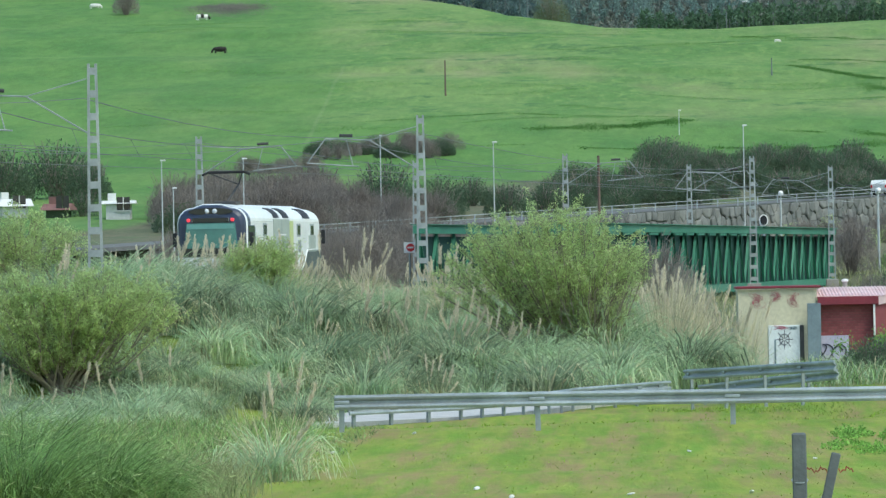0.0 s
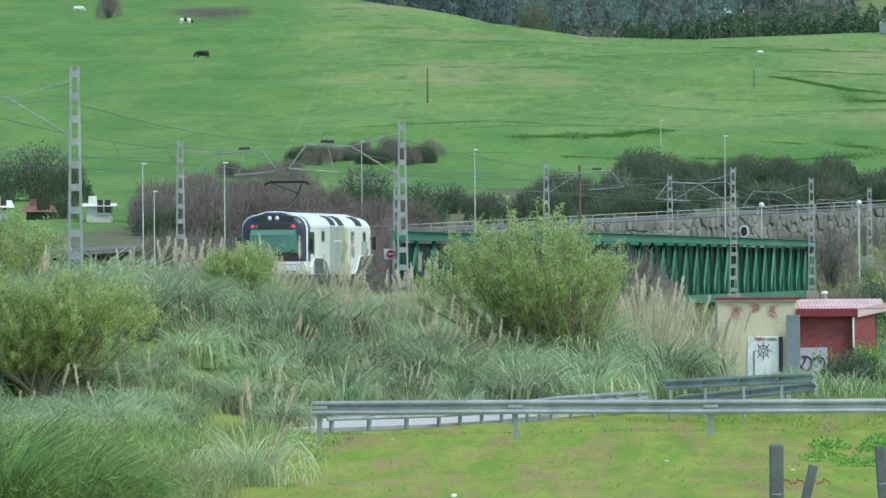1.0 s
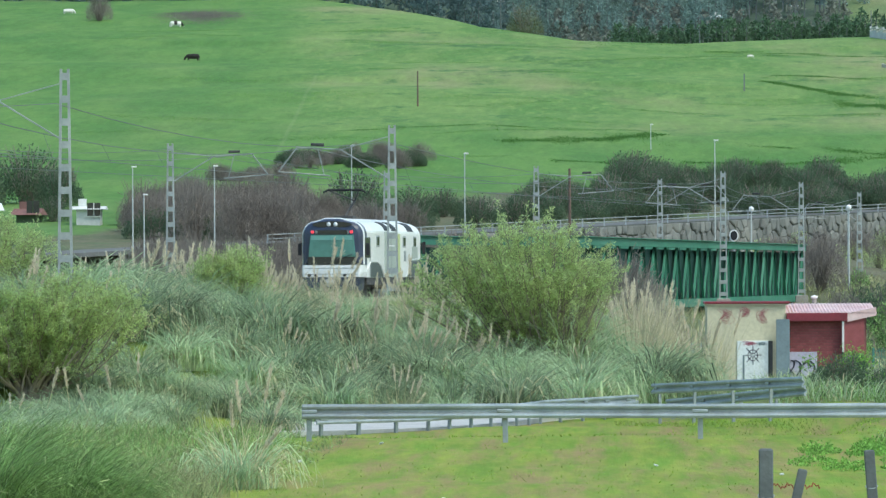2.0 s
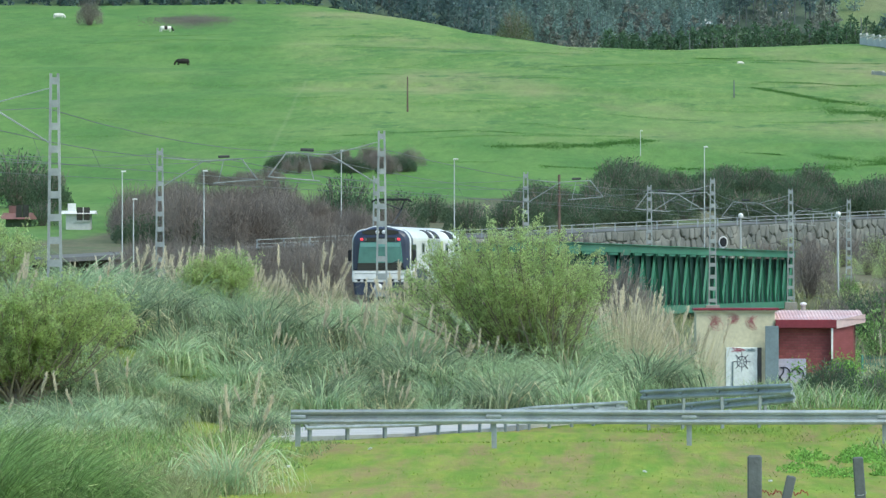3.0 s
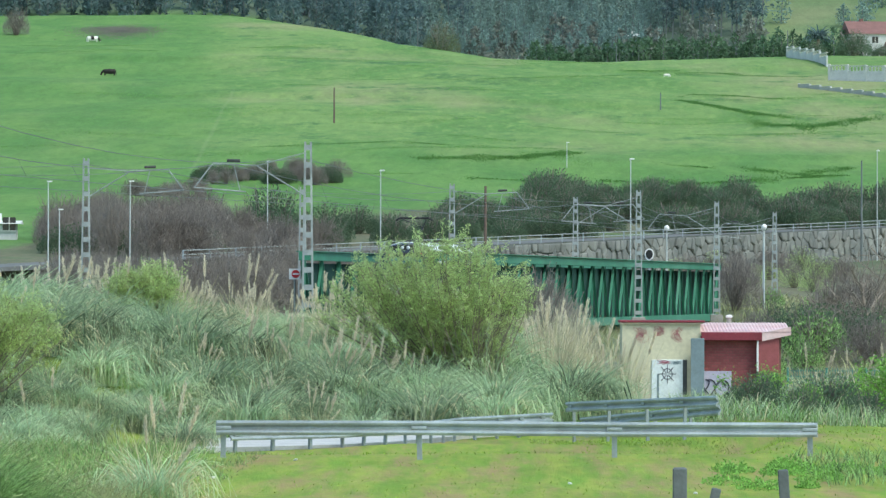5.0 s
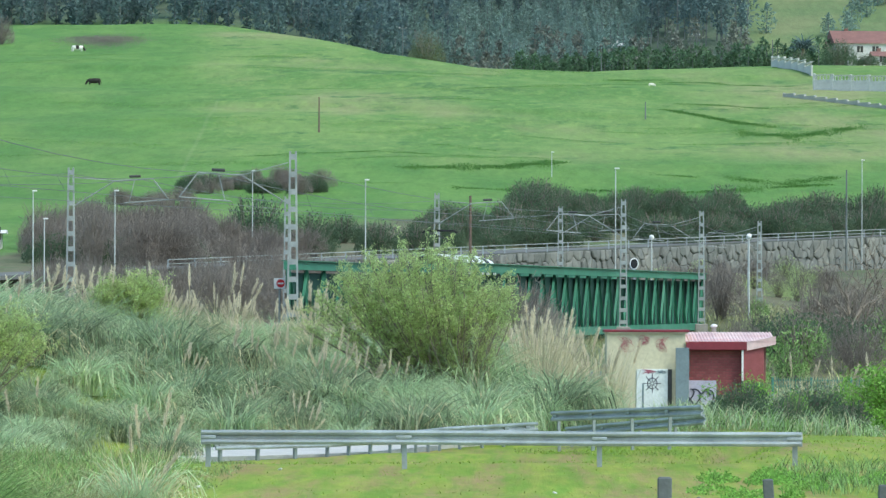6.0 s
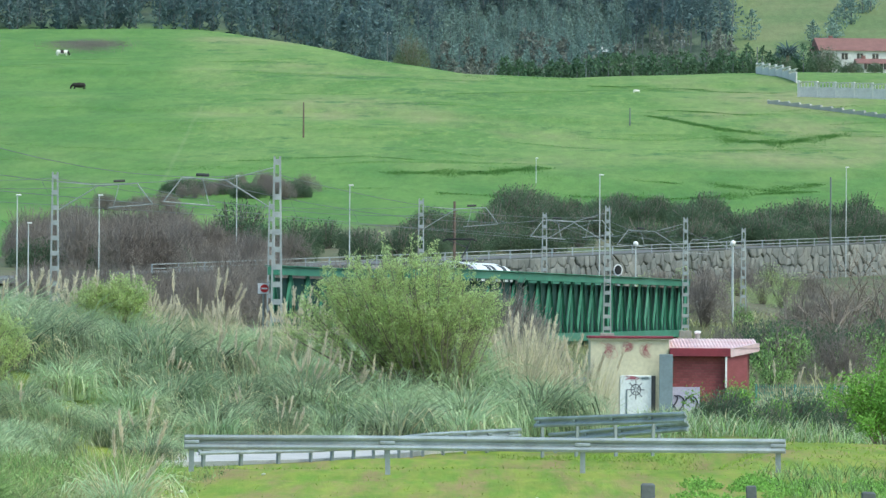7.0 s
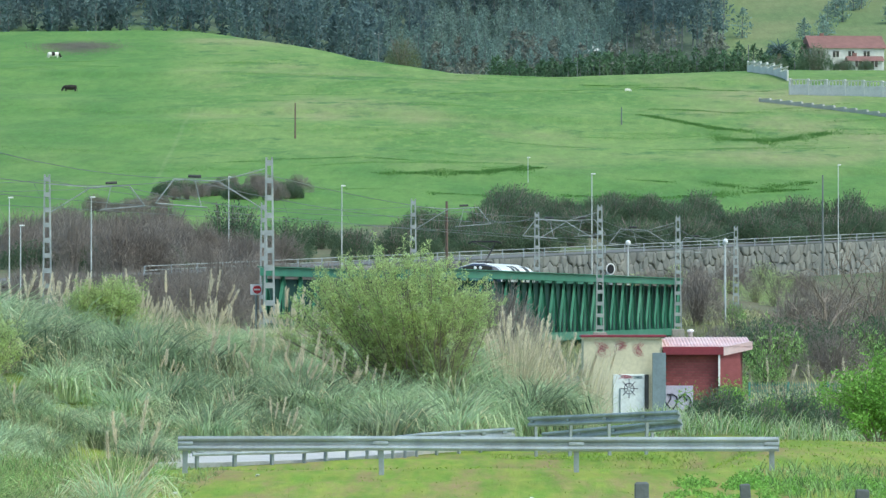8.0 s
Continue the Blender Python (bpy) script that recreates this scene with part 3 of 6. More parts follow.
        part("contour_line", Geo().tube([(xx + sx * 0.02, 11.6, 0.98), (xx + sx * 0.02, 12.2, 1.16), (xx + sx * 0.02, 13.05, 1.79), (xx + sx * 0.02, 16.0, 1.84)], 0.03), WHITE, car, "white contour line")
        part("side_line", Geo().box((xx, 14.6, 1.83), (0.05, 3.0, 0.05)), GREYPAINT, car)
        part("side_skirt", Geo().box((sx * 1.34, 8.3, 0.78), (0.06, 14.2, 0.36), b=0.02), UNDER, car, "grey side skirt")
        mir = part("mirror", Geo().box((sx * 1.58, 0.35, 2.25), (0.16, 0.1, 0.55), b=0.03), BLACK, car, "black side mirror")
        part("mirror_arm", Geo().tube([(sx * 1.42, 0.4, 2.5), (sx * 1.58, 0.36, 2.5)], 0.03), BLACK, mir)
        mir = part("mirror", Geo().box((sx * 1.56, 16.1, 2.35), (0.16, 0.1, 0.6), b=0.03), BLACK, car, "black side mirror")
        part("mirror_arm", Geo().tube([(sx * 1.38, 16.0, 2.55), (sx * 1.56, 16.1, 2.55)], 0.03), BLACK, mir)
        # slots in the roof fairing
        for y0, w in ((6.0, 1.1), (8.0, 1.2), (12.4, 1.5)):
            arc = [(0.8 + rr * math.cos(a), 2.9 + rr * math.sin(a)) for rr, seq in ((0.645, (0.35, 0.7, 1.05, 1.4)), (0.55, (1.4, 1.05, 0.7, 0.35))) for a in seq]
            q = Geo().loft([[(sx * ax, y, az) for ax, az in arc] for y in (y0, y0 + w)])
            part("roof_slot", q, BLACK, car, "black slot in the roof fairing")
        part("gutter", Geo().tube([(sx * (W - 0.02), 1.0, 2.98), (sx * (W - 0.02), 15.4, 2.98)], 0.035), WHITE, car)
    # roof gear
    pan = part("pantograph", Geo().box((0, 3.3, 3.74), (0.9, 0.9, 0.12), b=0.02), UNDER, car, "raised dark pantograph")
    part("lower_arm", Geo().tube([(0, 3.3, 3.78), (0.25, 4.5, 4.5)], 0.05), UNDER, pan)
    part("upper_arm", Geo().tube([(0.25, 4.5, 4.5), (-0.75, 3.5, 4.95)], 0.035).tube([(0.25, 4.5, 4.5), (0.6, 3.5, 4.95)], 0.035), UNDER, pan)
    part("collector_head", Geo().tube([(-1.05, 3.45, 4.88), (-0.8, 3.45, 5.0), (0.7, 3.45, 5.0), (0.95, 3.45, 4.88)], 0.05).tube([(-0.9, 3.7, 4.98), (0.8, 3.7, 4.98)], 0.04), BLACK, pan)
    # running gear
    for y in (2.9, 13.6):
        bog = part("bogie", Geo().box((0, y, 0.55), (2.1, 2.6, 0.3), b=0.06), UNDER, car, "dirty dark bogie")
        for dy in (-0.9, 0.9):
            for sx in (-1, 1):
                a = np.linspace(0, 6.2832, 17)[:-1]
                part("wheel", Geo().loft([[(sx * 0.8 + dx, y + dy + 0.42 * math.cos(t), 0.42 + 0.42 * math.sin(t)) for t in a] for dx in (-0.06, 0.06)]), UNDER, bog)
    part("underframe", Geo().box((0, 8.2, 0.72), (2.3, 7.0, 0.5), b=0.06), UNDER, car, "dark equipment under the floor")
    return car


train = railcar()


def truss_bridge():
    """Two parallel Pratt trusses with a deck between them."""
    br = thing("railway_bridge", "dark green painted steel truss railway bridge", "bridge")
    y0, panel, n, z0, z1 = 317.8, 5.45, 26, 1.65, 5.30
    for u, mat in ((3.3, BRIDGE), (-3.3, BRIDGE)):
        P = lambda i, z: Vector(along(u, y0 + i * panel, z))
        for z, h in ((z1, 0.42), (z0, 0.5)):
            g = Geo().loft([[P(i, z) + Vector((dx, 0, dz)) for dx, dz in ((-0.28, -h / 2), (0.28, -h / 2), (0.28, h / 2), (-0.28, h / 2))] for i in (0, n)])
            part("top_chord" if z == z1 else "bottom_chord", g, mat, br)
        cap = Geo().loft([[P(i, z1 + 0.23) + Vector((dx, 0, dz)) for dx, dz in ((-0.42, 0), (0.42, 0), (0.42, 0.04), (-0.42, 0.04))] for i in (0, n)])
        part("chord_plate", cap, mat, br)
        for i in range(n + 1):
            a, b = P(i, z0), P(i, z1)
            part("post", Geo().box(((a + b) / 2), (0.14, 0.30, z1 - z0 - 0.42)), mat, br)
            if i < n:
                # a V of two slender plates in every panel
                foot = P(i + 0.5, z0 + 0.2)
                for head in (P(i, z1 - 0.2), P(i + 1, z1 - 0.2)):
                    w, o = Vector((0.0, 0.20, 0.0)), Vector((0.075, 0, 0))
                    part("diagonal", Geo().loft([[foot - w - o, foot + w - o, foot + w + o, foot - w + o], [head - w - o, head + w - o, head + w + o, head - w + o]]), mat, br)
                # gusset plates at the head of every post
                t = P(i, z1 - 0.2)
                gx = 0.14 if u > 0 else -0.14
                part("gusset", Geo().loft([[t + Vector((gx + e, -0.9, 0)), t + Vector((gx + e, 0.9, 0)), t + Vector((gx + e, 0.25, -0.8)), t + Vector((gx + e, -0.25, -0.8))] for e in (0.0, 0.02)]), mat, br)
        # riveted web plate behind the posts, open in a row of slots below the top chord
        # Its darker green stands for the shade between the posts.
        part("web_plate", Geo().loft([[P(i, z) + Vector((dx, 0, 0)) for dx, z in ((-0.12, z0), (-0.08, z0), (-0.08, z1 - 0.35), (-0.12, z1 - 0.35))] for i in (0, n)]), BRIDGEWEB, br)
    g = Geo().loft([[Vector(along(u, y0 + i * panel, z)) for u, z in ((-3.2, 1.5), (3.2, 1.5), (3.2, 1.95), (-3.2, 1.95))] for i in (0, n)])
    part("deck", g, UNDER, br, "dark bridge deck")
    for i in range(0, n + 1, 1):
        part("cross_beam", Geo().box(along(0, y0 + i * panel, 1.35), (6.4, 0.35, 0.5)), BRIDGE, br)
    for y in (323, 368, 412, 458):
        part("pier", Geo().box(along(0, y, 0.0), (7.6, 2.2, 2.6), b=0.1), SLEEPER, br, "grey concrete pier")


truss_bridge()


# ---- overhead line ----
def mast(height=8.5, arm=1, reach=3.6, drop=1.9):
    """A lattice mast of two flanges joined by batten plates, with a bracket that holds the wires; arm: its side."""
    m = thing("catenary_mast", "grey galvanised lattice mast carrying the overhead line", "mast", group="masts of the overhead line")
    w0, w1 = 0.235, 0.12
    for s in (-1, 1):
        part("flange", Geo().loft([[(s * w - 0.042, -0.06, z), (s * w + 0.042, -0.06, z), (s * w + 0.042, 0.06, z), (s * w - 0.042, 0.06, z)] for z, w in ((0, w0), (height, w1))]), MAST, m)
    k = 11
    for i in range(k):
        z = 0.35 + (height - 0.6) * i / (k - 1)
        w = w0 + (w1 - w0) * z / height
        part("batten", Geo().box((0, -0.06, z), (2 * w, 0.03, 0.24)), MAST, m)
    part("footing", Geo().box((0, 0, -0.4), (0.9, 0.7, 0.9), b=0.05), SLEEPER, m, "concrete footing")
    if arm:
        a = arm
        zt = height - drop
        br = part("bracket", Geo().tube([(a * 0.2, 0, zt), (a * reach * 0.62, 0, zt + 1.25), (a * reach * 1.15, 0, zt + 1.35)], 0.03).tube([(a * reach * 1.15, 0, zt + 1.35), (a * (reach * 1.15 + 0.8), 0, zt + 0.3)], 0.03), MAST, m, "tubular bracket")
        part("insulator", Geo().tube([(a * reach * 0.82, 0, zt + 1.46), (a * reach * 0.98, 0, zt + 1.48)], 0.07, n=6), UNDER, br)
        part("registration_arm", Geo().tube([(a * (reach * 1.15 + 0.8), 0, zt + 0.3), (a * reach * 0.75, 0, zt + 0.12)], 0.03), MAST, br)
        part("dropper", Geo().tube([(a * reach * 0.9, 0, zt + 1.35), (a * reach * 0.82, 0, zt + 0.15)], 0.02), MAST, br)
        part("stay", Geo().tube([(a * 0.2, 0, height - 0.5), (a * reach * 0.62, 0, zt + 1.25)], 0.02), MAST, br)
    return m


MASTS = [(-16.7, 207, -1), (-7.55, 270, -1), (10.05, 398, -1), (16.9, 447, -1), (23.8, 505, -1)]
left_arm = mast(8.2, -1, drop=2.3)
right_arm = mast(8.3, 1)
no_arm = mast(7.6, 0)
left_arm.matrix_basis = pose(MASTS[0][0], MASTS[0][1], 2.25)
for x, y, a in MASTS[1:]:
    copy_thing(left_arm, pose(x, y, 1.82))
FAR = [(-20.0, 314, 1.9), (-1.9, 398, 2.1), (6.75, 447, 2.0)]
right_arm.matrix_basis = pose(*FAR[0])
for p in FAR[1:]:
    copy_thing(right_arm, pose(*p))
no_arm.matrix_basis = pose(-9.8, 340, 1.6)


def wire(pts, r=0.018, sag=0.0):
    q = []
    for a, b in zip(pts, pts[1:]):
        for i in range(8):
            t = i / 8
            p = Vector(a).lerp(Vector(b), t)
            p.z -= sag * 4 * t * (1 - t)
            q.append(p)
    q.append(Vector(pts[-1]))
    single("overhead_wire", Geo().tube(q, r, n=4), WIRE, "thin grey overhead wire strung between masts", "wire", group="overhead wires")


NEAR = [(-26, 145, 0)] + MASTS
wire([(x - 3.6, y, 9.05) for x, y, a in NEAR], 0.018, 0.75)
wire([(x - 3.3, y, 7.75) for x, y, a in NEAR], 0.016, 0.03)
wire([(x - 0.3, y, 9.3) for x, y, a in NEAR], 0.016, 0.7)
wire([(-32, 240, 9.6)] + [(x + 3.6, y, 9.6) for x, y, z in FAR] + [(22, 520, 9.4)], 0.018, 0.8)
wire([(-32, 240, 8.35)] + [(x + 3.3, y, 8.35) for x, y, z in FAR] + [(22, 520, 8.2)], 0.016, 0.03)
wire([(-32, 240, 9.9)] + [(x, y, 9.9) for x, y, z in FAR] + [(19, 520, 9.5)], 0.016, 0.7)
# droppers between carrier and contact wire
for (xa, ya, _), (xb, yb, _) in zip(NEAR, NEAR[1:]):
    for t in (0.2, 0.35, 0.5, 0.65, 0.8):
        x, y = xa + (xb - xa) * t, ya + (yb - ya) * t
        single("wire_dropper", Geo().tube([(x - 3.6, y, 9.05 - 3.0 * t * (1 - t)), (x - 3.3, y, 7.74)], 0.008, n=3), WIRE, "thin wire dropper of the overhead line", "wire", group="droppers of the overhead line")


# ---- road, crash barriers, hut ----
W_BEAM = [(0, -0.155), (-0.035, -0.15), (-0.05, -0.10), (-0.04, -0.06), (0.02, -0.02), (0.02, 0.02), (-0.04, 0.06), (-0.05, 0.10), (-0.035, 0.15), (0, 0.155), (0.012, 0.15), (0.0, 0.10), (0.04, 0.02), (0.04, -0.02), (0.0, -0.10), (0.012, -0.15)]


def barrier(pts, step, label, group="", top=0.72, first=0.0, deep=0.5):
    """A W-beam crash barrier along pts (its top edge's line), with posts every step metres and a joint at each."""
    b = thing("crash_barrier", label, "crash barrier", group=group)
    pts = [Vector(p) for p in pts]
    rings = []
    for i, p in enumerate(pts):
        d = (pts[min(i + 1, len(pts) - 1)] - pts[max(i - 1, 0)])
        side = Vector((d.y, -d.x, 0)).normalized()
        rings.append([p - side * o + Vector((0, 0, h - 0.155)) for o, h in W_BEAM])
    part("rail_beam", Geo().loft(rings), GALV, b, "galvanised W-shaped beam")
    run = first
    total = 0.0
    for a, c in zip(pts, pts[1:]):
        ln = (c - a).length
        while run <= total + ln + 1e-6:
            p = a.lerp(c, (run - total) / ln)
            d = (c - a).normalized()
            ang = math.degrees(math.atan2(d.y, d.x))
            post = part("post", Geo().box((0, 0.10, -0.01 - (0.72 + deep) / 2), (0.11, 0.08, 0.72 + deep)).box((0, 0.05, -0.155), (0.09, 0.1, 0.2)), GALV, b)
            post.matrix_basis = pose(*p, random.uniform(-2, 2), random.uniform(-2, 2), ang)
            jt = part("beam_joint", Geo().prism([(o - 0.006, h - 0.155) for o, h in W_BEAM], -0.16, 0.16), GALV, b)
            jt.matrix_basis = Matrix.Translation(p) @ pose(0, 0, 0, 0, 0, ang + 90) @ pose(0, 0, 0, 0, 0, 180)
            run += step
        total += ln
    return b


barrier([(-5.62, 132, 0.815), (-1.4, 132, 0.82), (2.75, 132, 0.80), (7.12, 132, 0.80)], 4.15, "long galvanised crash barrier along the edge of the meadow", first=0.15)
barrier([(-7.3, 181, -0.50), (-6.4, 182, -0.50), (-4.2, 184.5, -0.50), (-2.3, 189, -0.48), (-0.6, 196, -0.42), (2.3, 202, -0.38)], 1.6, "older crash barrier following the bend of the road", first=0.3, deep=0.3)
barrier([(2.62, 190, 0.18), (6.65, 175, 0.64)], 3.9, "crash barrier on the far verge of the road", first=0.4)
barrier([(3.15, 196, -0.42), (6.95, 181, 0.28)], 3.9, "crash barrier on the far verge of the road", first=0.4)


def road():
    near = [(-8.4, 181.0), (-7.3, 181.6), (-4.2, 185.2), (-2.3, 189.8), (-0.6, 197.8), (2.4, 206)]
    wide = [9, 11, 11, 9.5, 7, 5.5]
    rings = []
    for (x, y), w in zip(near, wide):
        rings.append([(x, y, -1.02), (x, y, -1.8), (x - 0.3, y + w, -1.8), (x - 0.3, y + w, -0.99)])
    single("road", Geo().loft(rings), ASPHALT, "pale worn asphalt road bending behind the barriers", "road", kind="structure")


road()


def hut():
    """A flat-roofed cream block and, built on to it, a red brick store with a sloping sheet roof."""
    h = thing("trackside_hut", "cream rendered hut beside a red brick store under a sheet roof", "hut", pose(5.75, 255, -1.08))
    cream = part("cream_block", Geo().box((1.62, 1.6, 1.68), (3.24, 3.2, 3.36), b=0.03), CREAM, h, "cream rendered wall")
    part("roof_slab", Geo().box((1.66, 1.6, 3.40), (3.5, 3.5, 0.1), b=0.02), FASCIA, h)
    part("roof_edge", Geo().box((1.64, 1.6, 3.33), (3.4, 3.42, 0.06)), CREAM, h)
    d = part("door", Geo().box((1.88, -0.02, 0.95), (1.3, 0.06, 1.78), b=0.015), WHITEDOOR, h, "white metal door with spray tags")
    part("door_edge", Geo().box((1.5, -0.06, 0.75), (0.07, 0.03, 1.0)), BLUEGREY, d)
    part("door_frame", Geo().box((2.6, -0.02, 0.98), (0.18, 0.06, 1.7)), UNDER, d)
    # tangled spray tags on wall and door
    for cx, cz, sx, sz, mat in ((0.78, 2.88, 0.36, 0.34, SPRAYRED), (1.55, 3.0, 0.30, 0.26, SPRAYRED), (2.28, 2.85, 0.26, 0.34, SPRAYRED), (1.75, 1.74, 0.34, 0.1, SPRAYRED), (2.25, 1.72, 0.25, 0.08, BLUEGREY)):
        pts = [(cx + sx * (0.6 * math.sin(t * 2.7 + cx * 7) * math.cos(t * 0.31) + 0.45 * math.sin(t * 7.3 + cz * 3)), -0.055 if cz < 2 else -0.012, cz + sz * (0.55 * math.sin(t * 1.9 + cx) * math.cos(t * 0.53 + cz) + 0.5 * math.sin(t * 5.9 + cx * 2))) for t in np.linspace(0, 8.5, 64)]
        part("spray_tag", Geo().tube(pts, 0.007, n=4), mat, h, "tangled spray tag")
    ring = [(1.88 + 0.2 * math.cos(t), -0.055, 1.25 + 0.22 * math.sin(t)) for t in np.linspace(0, 6.2832, 17)]
    g = Geo().tube(ring, 0.02, n=4)
    for k in range(8):
        t = k * math.pi / 4
        g.tube([(1.88 + 0.05 * math.cos(t), -0.055, 1.25 + 0.05 * math.sin(t)), (1.88 + 0.36 * math.cos(t), -0.055, 1.25 + 0.4 * math.sin(t))], 0.018, n=4)
    part("wheel_tag", g, SPRAYDARK, h, "spray-painted wheel")
    part("open_metal_door", Geo().box((3.1, -0.42, 1.42), (0.55, 0.06, 2.6), pose(0, 0, 0), b=0.015), BLUEGREY, h, "blue-grey steel door leaf")
    # brick store
    x0, x1 = 3.26, 6.55
    store = part("brick_store", Geo().box(((x0 + x1) / 2 + 0.05, 2.2, 1.4), (x1 - x0 - 0.1, 3.6, 2.8)), BRICKJOINT, h, "red brick wall")
    bw, bh = 0.245, 0.115
    me = Geo().box((0, 0, 0), (bw - 0.014, 0.05, bh - 0.014)).mesh("brick", BRICKRED)
    for r in range(24):
        for c in range(10):
            x = x0 + 0.2 + (c + 0.5 * (r % 2)) * bw
            if x < 5.55:
                part("brick", me, BRICKRED, store).matrix_basis = pose(x, 0.39, 0.08 + r * bh)
    part("end_wall", Geo().box((6.0, 1.6, 1.45), (0.9, 3.2, 2.9), b=0.02), BRICKRED, h, "red brick end wall")
    part("white_jamb", Geo().box((5.58, -0.03, 2.0), (0.08, 0.05, 1.5)), LITTER, h)
    part("mural_lilac", Geo().box((3.95, 0.34, 0.72), (1.15, 0.03, 1.3), b=0.01), SPRAYLILAC, h, "lilac and dark spray mural")
    g = Geo()
    for k in range(4):
        g.tube([(3.45 + k * 0.27 + 0.16 * math.sin(t * 2 + k), 0.315, 0.6 + 0.42 * math.cos(t + k * 1.7)) for t in np.linspace(0, 5, 18)], 0.04, n=4)
    part("mural_lines", g, SPRAYDARK, h)
    part("mural_green", Geo().box((6.28, -0.02, 0.75), (0.28, 0.04, 1.1), b=0.01), SPRAYGREEN, h)
    part("mural_pale", Geo().box((5.86, -0.02, 0.7), (0.5, 0.035, 1.0), b=0.01), SPRAYLILAC, h)
    rf = Geo()
    rows = []
    k = 56
    top = [(x0 - 0.05 + 3.75 * i / k, 0.022 * (1 if i % 2 else -1)) for i in range(k + 1)]
    for y, z in ((-0.1, 2.98), (4.6, 3.34)):
        rows.append([(x, y, z + dz) for x, dz in top] + [(x, y, z + dz - 0.03) for x, dz in reversed(top)])
    part("sheet_roof", rf.loft(rows), ROOFPINK, h, "faded pinkish corrugated sheet roof")
    part("fascia", Geo().box((x0 + 1.25, -0.08, 2.80), (2.5, 0.07, 0.34), b=0.015), FASCIA, h, "maroon fascia")
    part("fascia", Geo().loft([[(x0 + 2.5, -0.1, 2.6), (x0 + 2.5, -0.03, 2.6), (x0 + 2.5, -0.03, 2.95), (x0 + 2.5, -0.1, 2.95)], [(x0 + 3.68, -0.1, 2.86), (x0 + 3.68, -0.03, 2.86), (x0 + 3.68, -0.03, 3.2), (x0 + 3.68, -0.1, 3.2)]]), ROOFPINK, h)
    v = part("roof_vent", Geo().tube([(4.55, 3.6, 3.35), (4.55, 3.6, 3.55)], 0.10, n=10), SLEEPER, h, "pale roof vent")
    part("vent_cap", Geo().ball((4.55, 3.6, 3.60), (0.15, 0.15, 0.08), 10, 4), SIGNWHITE, v)


hut()


def fence_post(x, y, h, w, mat, lean=0.0, label="weathered grey fence post in the grass"):
    p = thing("fence_post", label, "post", pose(x, y, gz(x, y) - 0.3, 0, lean, 0), group="posts of the meadow fence")
    part("shaft", Geo().box((0, 0, (h + 0.3) / 2), (w, w * 0.8, h + 0.3), b=w * 0.12), mat, p)
    part("wire_loop", Geo().tube([(w * 0.56 * math.cos(t), w * 0.46 * math.sin(t), h - 0.05 + 0.02 * math.sin(t)) for t in np.linspace(0, 6.2832, 13)], 0.006, n=4), GALV, p)
    return p


fence_post(1.47, 46, 1.47, 0.105, WOODPOST)


# ---- plants ----
RNG = np.random.default_rng(7)


def quad_mesh(name, V, mat):
    """A mesh of loose strips: V has the shape pieces x rings x 2 x 3."""
    n, r = V.shape[:2]
    idx = np.arange(n * r * 2).reshape(n, r, 2)
    F = np.stack([idx[:, :-1, 0], idx[:, :-1, 1], idx[:, 1:, 1], idx[:, 1:, 0]], -1).reshape(-1, 4)
    me = bpy.data.meshes.new(name)
    me.from_pydata(V.reshape(-1, 3).tolist(), [], F.tolist())
    me.materials.append(mat)
    return me


def blades(n, spread, length, lean, droop, width, rings=5, base=None, az=None, fall=0.0):
    """Arching grass blades: rooted within spread, leaning outward and drooping at the tip."""
    a = RNG.uniform(0, 6.2832, n) if az is None else az
    r = spread * np.sqrt(RNG.uniform(0, 1, n))
    L = length * RNG.uniform(0.6, 1.1, n)
    e = lean * RNG.uniform(0.15, 1.0, n)
    d = np.stack([np.cos(a), np.sin(a)], -1)
    root = np.stack([r * np.cos(a + RNG.normal(0, 0.6, n)), r * np.sin(a + RNG.normal(0, 0.6, n)), np.zeros(n)], -1) if base is None else base
    pts = [root]
    ang = e.copy()
    for k in range(1, rings):
        step = L / (rings - 1)
        p = pts[-1].copy()
        p[:, :2] += d * (np.sin(ang) * step)[:, None]
        p[:, 2] += np.cos(ang) * step
        pts.append(p)
        if fall:
            # stiff to the middle, then over and straight down
            ang = np.where(RNG.uniform(0, 1, n) < 0.85, np.minimum(e + fall * (0.12, 0.45, 0.95, 1.0, 1.0, 1.0)[min(k - 1, 5)] * RNG.uniform(0.85, 1.1, n), 3.05), ang + 0.4)
            continue
        ang = np.minimum(ang + droop * RNG.uniform(0.5, 1.3, n) / (rings - 1) * (0.5 + k / rings), 2.7)
    t = RNG.uniform(0, 6.2832, n)
    side = np.stack([np.cos(t), np.sin(t), 0 * t], -1)
    w = width * RNG.uniform(0.6, 1.2, n)
    out = []
    for k, p in enumerate(pts):
        h = (w * (1.0, 1.0, 0.85, 0.6, 0.12)[min(4, round(4 * k / (rings - 1)))])[:, None] * side / 2
        out.append(np.stack([p - h, p + h], 1))
    return np.stack(out, 1)


